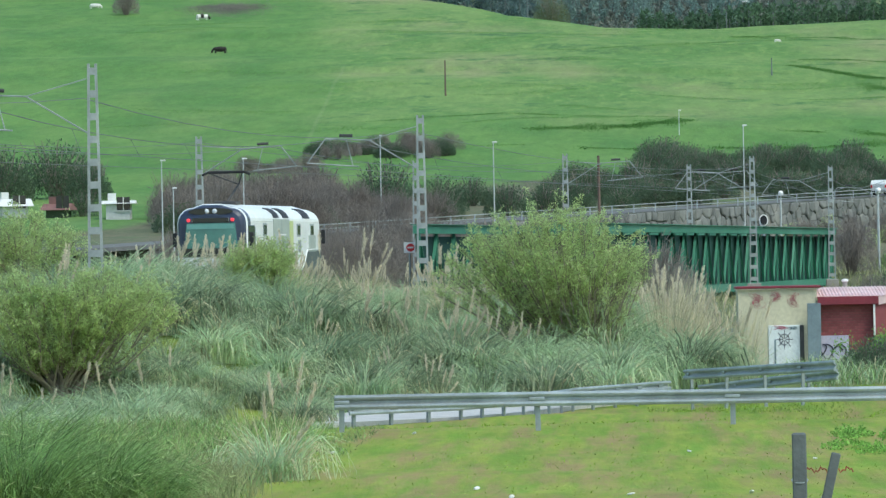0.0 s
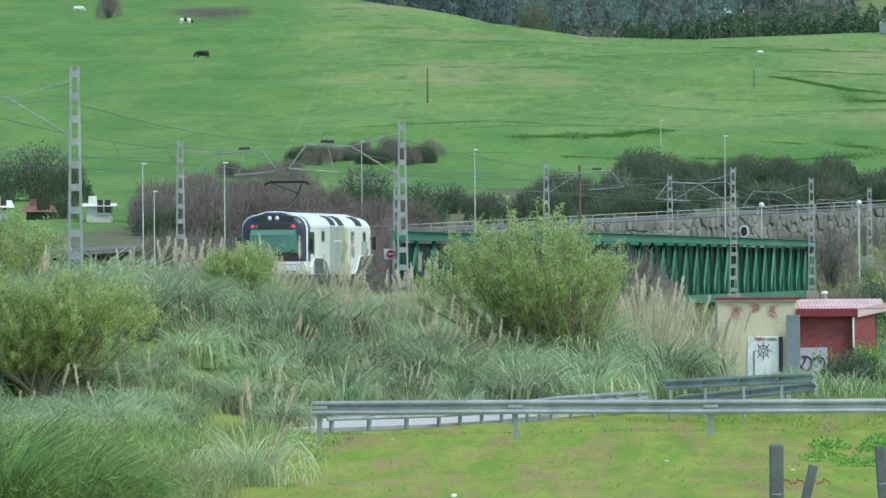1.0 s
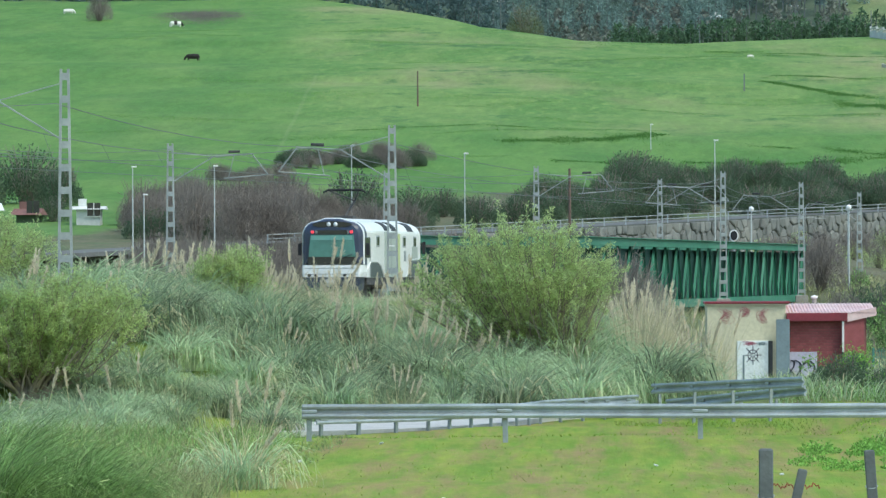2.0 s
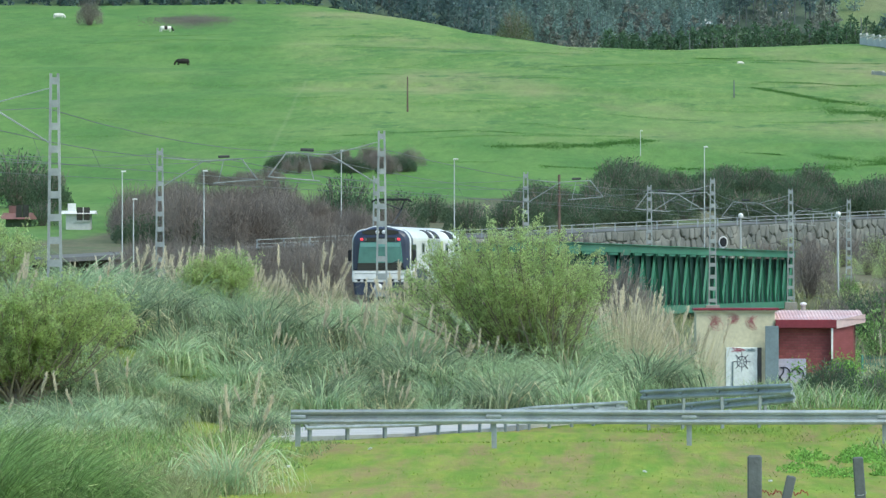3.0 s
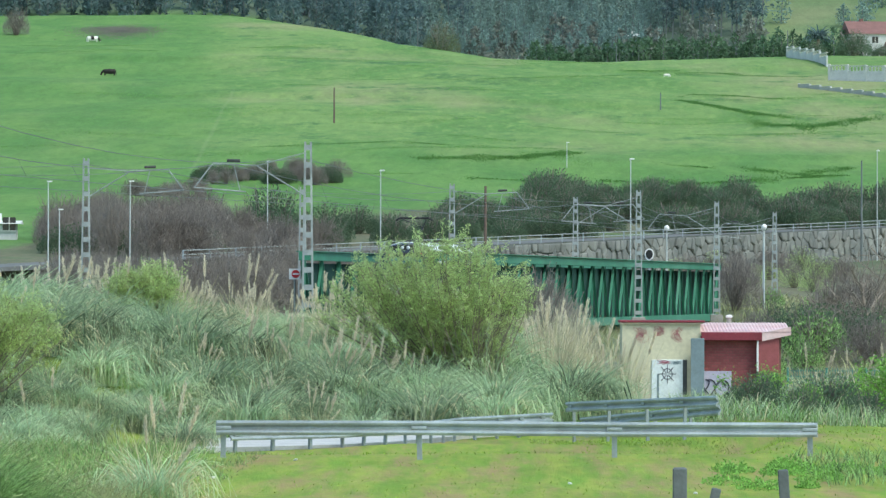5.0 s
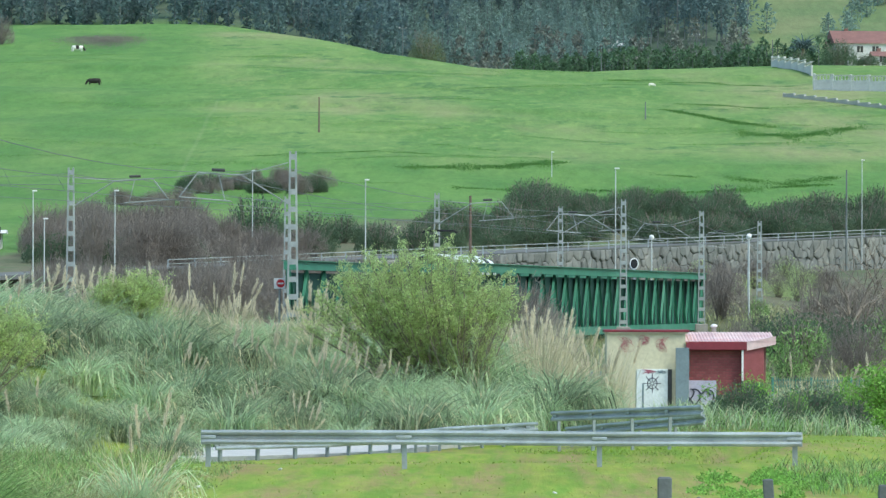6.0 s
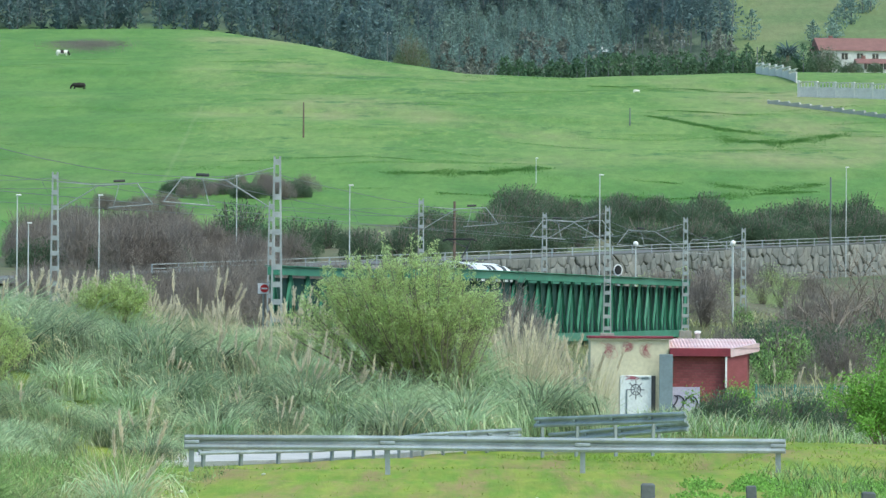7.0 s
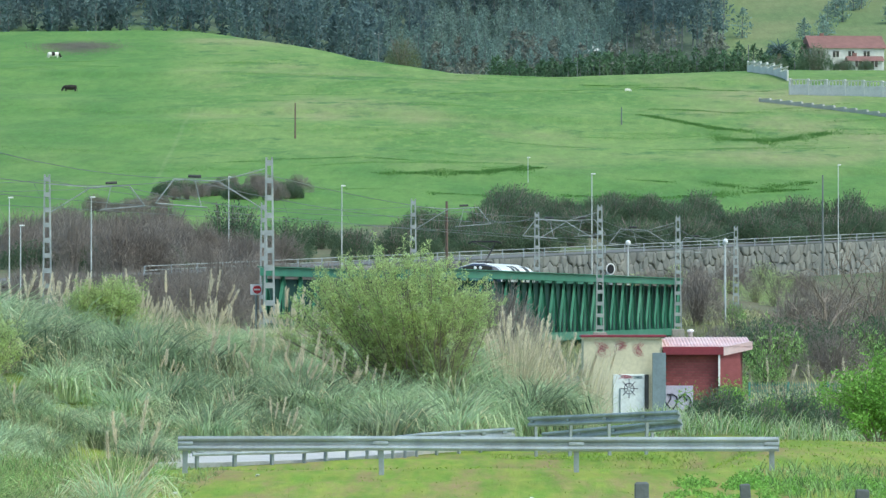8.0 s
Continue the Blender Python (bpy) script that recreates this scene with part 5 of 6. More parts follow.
def retaining_wall():
    """Rough boulders fitted together without courses, joints recessed."""
    rings = []
    for x in range(-24, 80, 6):
        y, z = float(wall_y(x)), float(wall_z(x))
        rings.append([(x, y, z - 4.2), (x - 0.9, y + 0.4, z - 4.2), (x - 0.9, y + 0.4, z), (x, y, z)])
    w = single("retaining_wall", Geo().loft(rings), MORTAR, "rough grey boulder retaining wall below the upper road", "wall", kind="structure")
    run = math.hypot(1, 2.11)
    seeds = [((c + 0.5 * (r % 2)) * 1.25 + random.uniform(-0.55, 0.55), -0.45 - r * 0.95 + random.uniform(-0.4, 0.4)) for c in range(-38, 143) for r in range(4)]
    rest, n = Geo(), 0
    for p in sorted(seeds, reverse=True):
        cell = [(p[0] - 1.2, p[1] - 1.0), (p[0] + 1.2, p[1] - 1.0), (p[0] + 1.2, min(-0.02, p[1] + 1.0)), (p[0] - 1.2, min(-0.02, p[1] + 1.0))]
        for q in seeds:
            if q is not p and abs(q[0] - p[0]) < 2.6 and abs(q[1] - p[1]) < 2.4 and cell:
                cell = clip_cell(cell, p, q)
        if len(cell) < 3:
            continue
        proud = random.uniform(0.12, 0.32)
        tx, tz = random.uniform(-0.12, 0.12), random.uniform(-0.12, 0.12)

        def ring(k, d):
            pts = []
            for s, h in cell:
                s, h = p[0] + (s - p[0]) * k, p[1] + (h - p[1]) * k
                x = s / run
                d2 = d + (tx * (s - p[0]) + tz * (h - p[1])) * (d > 0)
                pts.append((x + d2 * 0.9, float(wall_y(x)) - d2 * 0.43, float(wall_z(x)) + h))
            return pts

        g = Geo().loft([ring(0.93, -0.05), ring(0.90, proud * 0.7), ring(0.72, proud)])
        if n < 300:
            part("stone", g, STONE, w)
        else:
            rest.add(g.v, g.f)
        n += 1
    tagged(part("stone_rest", rest, STONE, w), kind="stuff")
    rail = thing("road_railing", "pale steel railing along the upper road", "railing")
    for h in (0.75, 0.4):
        part("rail", Geo().tube([(x - 0.5, float(wall_y(x)) + 0.3, float(wall_z(x)) + h) for x in range(-24, 79, 3)], 0.05, n=4), MAST, rail)
    me = Geo().box((0, 0, 0.4), (0.12, 0.12, 0.9)).mesh("post", GALV)
    for x in range(-24, 79, 2):
        part("post", me, GALV, rail).matrix_basis = pose(x - 0.5, float(wall_y(x)) + 0.3, float(wall_z(x)) - 0.05)
    rings = []
    for x in range(-60, 80, 6):
        y, z = float(wall_y(x)), float(wall_z(x))
        rings.append([(x - 0.95, y + 0.4, z - 0.3), (x - 6.5, y + 3.0, z - 0.3), (x - 6.5, y + 3.0, z + 0.05), (x - 0.95, y + 0.4, z + 0.04)])
    single("upper_road", Geo().loft(rings), TARMAC, "grey road on the terrace above the wall", "road", kind="structure")


retaining_wall()


def tall_pole(x, y, top, r=0.07, mat=LAMPPOST, lamp=False, globe=False, cross=False, label="slim pale steel lamp post", cat="lamp post"):
    p = thing("lamp_post" if cat == "lamp post" else "pole", label, cat, pose(x, y, gz(x, y) - 0.2), group="slim posts along railway and road" if cat == "lamp post" else "")
    h = top - gz(x, y) + 0.2
    part("shaft", Geo().tube([(0, 0, 0), (0, 0, h)], r, r * 0.65, 8), mat, p)
    if lamp:
        part("lamp_head", Geo().box((0.1, 0, h + 0.03), (0.36, 0.18, 0.10), b=0.03), SIGNWHITE, p)
    if globe:
        part("globe", Geo().ball((0, 0, h + 0.12), 0.2, 10, 6), SIGNWHITE, p, "white globe lamp")
    if cross:
        c = part("crossarm", Geo().box((0, 0, h - 0.25), (1.5, 0.1, 0.12)), mat, p)
        for dx in (-0.65, 0.0, 0.65):
            part("insulator", Geo().tube([(dx, 0, h - 0.2), (dx, 0, h + 0.05)], 0.05, n=6), SIGNWHITE, c)
    return p


for x, y, top in ((-7.32, 450, 12.2), (-24.9, 440, 11.2), (11.5, 480, 13.7), (40.7, 640, 18.0), (10.4, 760, 21.6), (-19.3, 560, 15.1), (-30.0, 430, 11.0), (-29.9, 440, 9.2)):
    tall_pole(x, y, top, 0.055, lamp=True)
for x, y, top in ((14.0, 470, 8.2), (20.9, 460, 8.2), (23.2, 512, 8.6)):
    tall_pole(x, y, top, 0.07, globe=True, label="post with a white globe lamp")
for x, y, top in ((39.1, 640, 17.0), (26.0, 905, 32.4), (44.3, 1200, 54.9), (-12.7, 1225, 57.2), (58, 1180, 53), (25.5, 1180, 50)):
    tall_pole(x, y, top, 0.12, mat=PALETRUNK, label="weathered grey wooden power pole", cat="power pole", cross=y > 1190)
tall_pole(-20.5, 862, 31.6, 0.14, RUSTPOLE, label="rust-brown bare pole in the pasture", cat="pole")
tall_pole(0.25, 420, 10.6, 0.13, RUSTPOLE, label="rust-brown pole beside the overhead line", cat="pole")


def rail_signal(x, y, z):
    s = thing("rail_signal", "black oval railway signal with a white rim on a post", "signal", pose(x, y, gz(x, y)))
    h = z - gz(x, y)
    part("post", Geo().tube([(0, 0.1, 0), (0, 0.1, h)], 0.08, n=8), GALV, s)
    a = np.linspace(0, 6.2832, 17)[:-1]
    part("rim", Geo().loft([[(0.34 * math.cos(t), yy, h + 0.44 * math.sin(t)) for t in a] for yy in (-0.02, 0.03)]), SIGNWHITE, s)
    part("face", Geo().loft([[(0.26 * math.cos(t), yy, h + 0.35 * math.sin(t)) for t in a] for yy in (-0.06, 0.0)]), BLACK, s)
    part("ladder", Geo().tube([(-0.3, 0.2, 0), (-0.3, 0.2, h)], 0.03, n=4).tube([(0.1, 0.3, 0), (0.1, 0.3, h)], 0.03, n=4), GALV, s)


rail_signal(12.35, 458, 6.25)


def track_sign():
    s = thing("track_sign", "white plate with red disc and white bar on a post", "sign", pose(-9.62, 320, 4.395))
    part("plate", Geo().box((0, 0, 0), (0.59, 0.03, 0.55), b=0.008), SIGNWHITE, s)
    a = np.linspace(0, 6.2832, 21)[:-1]
    d = part("disc", Geo().loft([[(0.05 + 0.21 * math.cos(t), y, 0.21 * math.sin(t)) for t in a] for y in (-0.03, -0.01)]), SIGNRED, s, "red disc")
    part("bar", Geo().box((0.05, -0.035, 0), (0.30, 0.012, 0.08)), SIGNWHITE, d)
    part("post", Geo().tube([(0, 0.08, gz(-9.62, 320) - 4.6), (0, 0.08, 0.2)], 0.05, n=8), GALV, s)
    part("clamp", Geo().box((0, 0.045, 0), (0.14, 0.07, 0.08)), GALV, s)


track_sign()


def twig_dome(n, w, h, twig, leaf, mats):
    """Fine upright twigs and leaf tufts that fill a low uneven dome."""
    a = RNG.uniform(0, 6.2832, n)
    r = np.sqrt(RNG.uniform(0, 1, n))
    top = h * np.sqrt(np.clip(1 - r ** 2 * 0.85, 0.05, 1)) * RNG.uniform(0.55, 1.1, n)
    k = RNG.uniform(0, 1, n) ** 0.6
    c = np.stack([r * np.cos(a) * w / 2, r * np.sin(a) * w / 2 * 0.7, top * k], -1)
    return leaves_at(c, twig, leaf, 1.2, True)


def scrub_kind(name, label, mat, n, w, h, size, aspect, twigs=40):
    s = thing(name, label, "bush", group="scrub below the hill")
    wood = Geo()
    for i in range(twigs):
        a = random.uniform(0, 6.2832)
        e = random.uniform(0.1, 1)
        wood.tube([(0.2 * math.cos(a), 0.2 * math.sin(a), -0.2), (w * 0.25 * e * math.cos(a), w * 0.2 * e * math.sin(a), h * 0.5), (w * 0.45 * e * math.cos(a + 0.2), w * 0.3 * e * math.sin(a + 0.2), h * random.uniform(0.7, 1.05))], 0.05, 0.015, 3)
    part("stem_framework", wood, TWIG, s)
    part("foliage", quad_mesh("foliage", twig_dome(n, w, h, size, aspect, mat), mat), mat, s)
    return s


BARE = [scrub_kind("bare_bush", "leafless brown bush of fine twigs", TWIG, 3000, 7.0, 4.0, 0.42, 0.09, 60), scrub_kind("bare_bush", "leafless brown bush of fine twigs", TWIG, 2800, 5.6, 4.4, 0.42, 0.09, 60)]
DARK = [scrub_kind("dark_bush", "dense dark green and brown scrub bush", SCRUB, 4200, 6.4, 3.0, 0.17, 0.5), scrub_kind("dark_bush", "dense dark green and brown scrub bush", SCRUB, 3800, 5.6, 3.4, 0.17, 0.5)]
OLIVE_BUSH = [scrub_kind("olive_bush", "round olive-brown bush on the ridge", OLIVE, 3800, 6.6, 6.0, 0.2, 0.5)]
LIGHT = [scrub_kind("pale_bush", "pale olive bush coming into leaf", WILLOW, 1800, 5.0, 3.4, 0.17, 0.4, 50), scrub_kind("green_bush", "leafy green bush on the slope", TALLGRASS, 2000, 4.5, 3.0, 0.2, 0.45)]


def strew(kinds, n, x0, x1, fy, s0, s1):
    for i in range(n):
        x = x0 + (x1 - x0) * (i + random.random()) / n
        y = fy(x)
        place(random.choice(kinds), x, y, random.uniform(s0, s1))


# brown thicket behind the line on the near side, and before the wall
strew(BARE, 46, -32, -12, lambda x: random.uniform(430, 530), 0.75, 1.15)
strew(BARE, 40, -39, -24, lambda x: random.uniform(535, 600), 0.7, 1.05)
strew(BARE, 16, -26, -14, lambda x: random.uniform(520, 568), 0.6, 0.9)
strew(BARE, 12, -18, 4, lambda x: random.uniform(470, 520), 0.6, 0.95)
strew(DARK, 14, -20, 8, lambda x: float(wall_y(x)) + random.uniform(14, 60), 0.7, 1.1)
strew(DARK, 7, -36, -24, lambda x: random.uniform(470, 560), 0.7, 1.1)
strew(DARK * 2 + BARE, 44, -33, -17, lambda x: random.uniform(724, 742), 0.38, 0.62)
strew(BARE, 12, -40, -31, lambda x: random.uniform(690, 715), 0.3, 0.5)
strew(BARE, 5, -58, -52, lambda x: random.uniform(650, 690), 0.4, 0.6)
strew(DARK, 30, 5, 56, lambda x: random.uniform(655, 695), 0.75, 1.2)
strew(DARK, 46, -4, 50, lambda x: max(float(wall_y(x)) + 12, random.uniform(590, 670)), 0.6, 1.0)
strew(DARK, 12, 8, 30, lambda x: random.uniform(680, 700), 0.7, 0.95)
for x, y, k in ((-58.5, 612, 1.6), (-54.0, 622, 1.7), (-60.0, 590, 1.3), (-50.0, 612, 1.2), (-47.5, 575, 0.7)):
    place(DARK[1], x, y, k)
# slope to the right of the bridge
strew(LIGHT, 18, 21, 40, lambda x: random.uniform(400, 500), 0.6, 1.0)
strew(LIGHT[:1] + BARE, 16, 17, 34, lambda x: float(wall_y(x)) - random.uniform(25, 70), 0.5, 0.8)
strew(BARE, 7, 18, 38, lambda x: random.uniform(330, 480), 0.7, 1.1)
strew(LIGHT[1:], 7, 13, 22, lambda x: random.uniform(280, 330), 0.5, 0.85)
strew(DARK, 7, 14, 26, lambda x: random.uniform(290, 370), 0.55, 0.9)
strew(BARE, 4, 13, 26, lambda x: random.uniform(270, 340), 0.5, 0.75)
strew(BARE, 3, -1, 3, lambda x: random.uniform(300, 318), 0.45, 0.65)
place(BARE[1], 2.2, 262, 1.05)
place(BARE[1], 3.2, 268, 0.85)
for x, y, w, h in ((23.5, 372, 3.6, 6.5), (27.5, 395, 4.0, 7.0), (20.8, 350, 3.0, 5.2)):
    leafy_bush("bare_tree", "leafless grey-brown tree on the slope by the bridge", "tree", x, y, w, h, 5, TWIG, 0.2, 0, depth=2)
# bushes out on the hill
place(OLIVE_BUSH[0], -7.9, 1220, 1.3)
place(BARE[1], -87, 1160, 1.2)
place(DARK[0], 9.0, 203, 0.48)
place(DARK[1], 10.4, 200, 0.36)
place(DARK[0], 11.4, 204, 0.52)
place(DARK[1], 12.8, 202, 0.42)
place(DARK[0], 13.9, 207, 0.5)
place(DARK[0], 60.5, 1128, 0.9)


def wood_trees(name, label, mat, spots, hmin, hmax, crown, tuft, n, trunk, low=0.25):
    """A wood too far off to pick apart: bare lower trunks and ragged crowns of leaf tufts."""
    g, all_v = Geo(), []
    for x, y in spots:
        h = random.uniform(hmin, hmax)
        z = gz(x, y)
        lean = random.uniform(-0.04, 0.04) * h
        g.tube([(x, y, z - 0.5), (x + lean, y, z + h * 0.9)], 0.22, 0.07, 4)
        k = RNG.uniform(low, 1.02, n)
        w = crown * h * np.sin(np.clip((k - low) / (1 - low), 0.06, 0.97) ** 0.75 * math.pi) ** 0.7 * RNG.uniform(0.2, 1.0, n)
        a = RNG.uniform(0, 6.2832, n)
        c = np.stack([x + lean * k + w * np.cos(a), y + w * np.sin(a), z + h * k], -1)
        all_v.append(leaves_at(c, tuft, 0.55, 0.4, True))
    w = single(name, quad_mesh(name, np.concatenate(all_v), mat), mat, label, "woods", kind="stuff")
    tagged(part("trunk_rest", g, trunk, w), kind="stuff")


def spots(n, y0, y1, keep=lambda x, y: True):
    out = []
    while len(out) < n:
        y = random.uniform(y0, y1)
        x = random.uniform(-0.09, 0.09) * y
        if keep(x, y):
            out.append((x, y))
    return out


random.seed(5)
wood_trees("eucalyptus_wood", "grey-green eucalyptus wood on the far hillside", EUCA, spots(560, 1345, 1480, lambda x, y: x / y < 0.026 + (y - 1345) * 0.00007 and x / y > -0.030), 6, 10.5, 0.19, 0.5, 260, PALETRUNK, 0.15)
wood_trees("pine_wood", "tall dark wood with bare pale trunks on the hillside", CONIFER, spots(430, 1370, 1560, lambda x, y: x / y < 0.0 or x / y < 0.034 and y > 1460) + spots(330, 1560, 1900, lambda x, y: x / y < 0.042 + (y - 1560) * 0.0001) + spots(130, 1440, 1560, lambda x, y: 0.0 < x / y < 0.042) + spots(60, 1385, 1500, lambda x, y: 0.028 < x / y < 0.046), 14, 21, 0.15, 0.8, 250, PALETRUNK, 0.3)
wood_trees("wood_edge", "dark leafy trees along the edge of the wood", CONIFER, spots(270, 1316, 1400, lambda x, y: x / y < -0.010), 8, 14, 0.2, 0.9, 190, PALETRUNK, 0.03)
wood_trees("hedge_row", "dark evergreen hedge along the ridge", HEDGE, [(10 + i * 0.8 + random.uniform(-0.5, 0.5), 1192 + random.uniform(-6, 6)) for i in range(75)], 3.5, 6.5, 0.34, 0.6, 200, PALETRUNK, 0.02)
wood_trees("bare_wood", "leafless grey trees at the edge of the wood", GREYTWIG, spots(60, 1330, 1385, lambda x, y: -0.002 < x / y < 0.045), 6, 10, 0.28, 0.8, 180, PALETRUNK, 0.1)
wood_trees("hillside_trees", "scattered dark trees on the upper slope", EUCA, spots(95, 1400, 1800, lambda x, y: x / y > 0.044), 4, 8, 0.42, 0.6, 260, PALETRUNK, 0.02)


def cow(x, y, turn, coat, patch, label, size=1.0):
    c = thing("cow", label, "cow", pose(x, y, gz(x, y) - 0.40 * size, 0, 0, turn), group="cows in the pasture")
    g = Geo()
    prof = [(-1.05, 1.05, 0.16, 0.22), (-0.9, 1.08, 0.34, 0.36), (-0.3, 1.02, 0.42, 0.44), (0.4, 1.04, 0.38, 0.42), (0.85, 1.12, 0.28, 0.34), (1.05, 1.15, 0.16, 0.2)]
    g.loft([[(px, ry * math.cos(a), pz + rz * math.sin(a)) for a in np.linspace(0, 6.2832, 11)[:-1]] for px, pz, ry, rz in prof])
    part("trunk", g, coat, c)
    part("neck", Geo().tube([(0.95, 0, 1.2), (1.3, 0, 0.85), (1.45, 0, 0.5)], 0.22, 0.15, 8), patch, c)
    hd = part("head", Geo().loft([[(px, ry * math.cos(a), pz + ry * math.sin(a)) for a in np.linspace(0, 6.2832, 9)[:-1]] for px, pz, ry in ((1.38, 0.5, 0.12), (1.5, 0.36, 0.16), (1.62, 0.2, 0.11), (1.68, 0.1, 0.08))]), coat, c)
    for s in (-1, 1):
        part("ear", Geo().tube([(1.42, s * 0.12, 0.52), (1.38, s * 0.32, 0.54)], 0.05, 0.02, 5), coat, hd)
        for px in (-0.85, 0.75):
            part("leg", Geo().tube([(px, s * 0.22, 0.9), (px + 0.03, s * 0.22, 0.45), (px, s * 0.22, 0.0)], 0.13, 0.06, 6), coat, c)
    part("flank_patch", Geo().loft([[(px, ry * math.cos(a), 1.06 + rz * math.sin(a)) for a in np.linspace(0, 6.2832, 11)[:-1]] for px, ry, rz in ((-0.35, 0.44, 0.45), (0.25, 0.41, 0.44))]), patch, c)
    c.scale = (size, size, size)
    part("tail", Geo().tube([(-1.05, 0, 1.15), (-1.15, 0, 0.8), (-1.13, 0, 0.4)], 0.03, 0.05, 5), coat, c)


cow(-61.4, 1024, 170, COWBLACK, COWBLACK, "black cow grazing on the pasture")
cow(-71.5, 1140, 15, COWWHITE, COWBLACK, "white and black cow grazing on the pasture")
cow(-96, 1200, 0, COWWHITE, COWWHITE, "white cow standing near the hilltop", 0.9)
cow(30, 1010, 10, COWWHITE, COWWHITE, "small white calf far up the pasture", 0.42)


def house(x, y, w, d, h, rise, label, turn=0.0, wall=HOUSEWHITE, roof=ROOFTILE, rows=1, z=None):
    o = thing("house", label, "house", pose(x, y, (gz(x, y) if z is None else z) - 0.3, 0, 0, turn))
    body = part("wall", Geo().box((0, 0, h / 2), (w, d, h)), wall, o)
    e = 0.5
    r = Geo()
    r.loft([[(-w / 2 - e, -d / 2 - e, h), (-w / 2 - e, d / 2 + e, h), (-w / 2 - e, 0, h + rise)], [(w / 2 + e, -d / 2 - e, h), (w / 2 + e, d / 2 + e, h), (w / 2 + e, 0, h + rise)]])
    rf = part("roof", r, roof, o)
    part("chimney", Geo().box((-w * 0.3, 0.3, h + rise * 0.9), (0.7, 0.7, 1.4)), roof, rf)
    for k in range(rows):
        for i in range(max(1, int(w / 3))):
            wx = -w / 2 + 1.6 + i * 3.0
            win = part("window", Geo().box((wx, -d / 2 - 0.02, 1.7 + 2.8 * k), (1.2, 0.08, 1.2)), DARKGLASS, o)
            part("sill", Geo().box((wx, -d / 2 - 0.08, 1.05 + 2.8 * k), (1.4, 0.2, 0.1)), wall, win)
            part("frame", Geo().box((wx, -d / 2 - 0.05, 1.7 + 2.8 * k), (0.08, 0.08, 1.2)), wall, win)
    return o


house(77, 1195, 14, 9, 5.6, 2.6, "white two-storey house with a terracotta roof", 8, rows=2)
house(79, 1165, 6, 4, 2.2, 1.0, "low white outbuilding with a terracotta roof", 5)
house(36.3, 1396, 8, 6, 2.8, 0.6, "pale grey ruined shed before the wood", 0, PALEPANEL, PALEPANEL)
house(-43.6, 568, 2.2, 2.4, 1.7, 0.3, "small white shed among the bushes", 0, HOUSEWHITE, PALEPANEL)
house(-53.8, 573, 2.4, 2.4, 1.3, 0.7, "small white cottage with a grey roof", 15, HOUSEWHITE, PALEPANEL)
house(-49.5, 572, 1.8, 2.2, 1.0, 0.6, "low shed with a dark red roof", -10, SCRUB, ROOFTILE)


def garden_wall(a, b, h, n, label, mat):
    """A rendered wall with pillars and a row of balusters."""
    o = thing("garden_wall", label, "wall")
    A, B = Vector((*a, 0)), Vector((*b, 0))
    ang = math.degrees(math.atan2(B.y - A.y, B.x - A.x))
    ln = (B - A).length / n
    for i in range(n):
        c = A.lerp(B, (i + 0.5) / n)
        z = gz(c.x, c.y)
        part("panel", Geo().box((0, 0, h * 0.3), (ln, 0.25, h * 0.6 + 0.8)), mat, o).matrix_basis = pose(c.x, c.y, z - 0.2, 0, 0, ang)
        for k in range(5):
            part("baluster", Geo().box(((k - 2) * ln / 5.5, 0, h * 0.82), (0.12, 0.12, h * 0.4)), mat, o).matrix_basis = pose(c.x, c.y, z, 0, 0, ang)
        part("coping", Geo().box((0, 0, h), (ln, 0.35, 0.14)), mat, o).matrix_basis = pose(c.x, c.y, z, 0, 0, ang)
        q = A.lerp(B, i / n)
        part("pillar", Geo().box((0, 0, h * 0.52 - 0.2), (0.36, 0.36, h * 1.04 + 0.6), b=0.05), mat, o).matrix_basis = pose(q.x, q.y, gz(q.x, q.y), 0, 0, ang)


garden_wall((54.0, 1100), (58.0, 1045), 1.8, 6, "white balustraded garden wall on the ridge", HOUSEWHITE)
garden_wall((55.2, 988), (74.5, 970), 2.4, 7, "long white garden wall with pillars", HOUSEWHITE)
garden_wall((49.2, 964), (66.0, 918), 0.5, 12, "low grey field wall beside the lane", FIELDSTONE)


def palm(x, y, h):
    p = thing("palm_tree", "dark palm tree beside the white house", "tree", pose(x, y, gz(x, y)))
    part("trunk", Geo().tube([(0, 0, -0.2), (0.1, 0, h)], 0.35, 0.28, 8), BARK, p)
    n = 260
    V = blades(n, 0.25, 3.4, 1.5, 1.6, 0.32, 5)
    V[..., 2] += h - 0.2
    part("crown", quad_mesh("crown", V, CONIFER), CONIFER, p)


palm(63.5, 1176, 4.2)
place(DARK[1], 69.5, 1160, 1.5)
place(DARK[0], 74.0, 1148, 0.8)
place(DARK[0], 78.0, 1146, 0.7)

def mesh_fence(x0, x1, y, h):
    f = thing("mesh_fence", "green wire mesh fence beside the brick store", "fence")
    n = int((x1 - x0) / 1.5)
    for i in range(n + 1):
        x = x0 + (x1 - x0) * i / n
        part("post", Geo().tube([(x, y, gz(x, y) - 0.2), (x, y, gz(x, y) + h)], 0.04, n=6), SPRAYGREEN, f)
    for i in range(n):
        xa, xb = x0 + (x1 - x0) * i / n, x0 + (x1 - x0) * (i + 1) / n
        g = Geo()
        za = gz((xa + xb) / 2, y)
        for k in range(16):
            g.box((xa + (xb - xa) * (k + 0.5) / 16, y, za + h / 2), (0.022, 0.01, h))
        for k in range(6):
            g.box(((xa + xb) / 2, y, za + h * (k + 0.5) / 6), (xb - xa, 0.012, 0.022))
        part("mesh_panel", g, SPRAYGREEN, f)


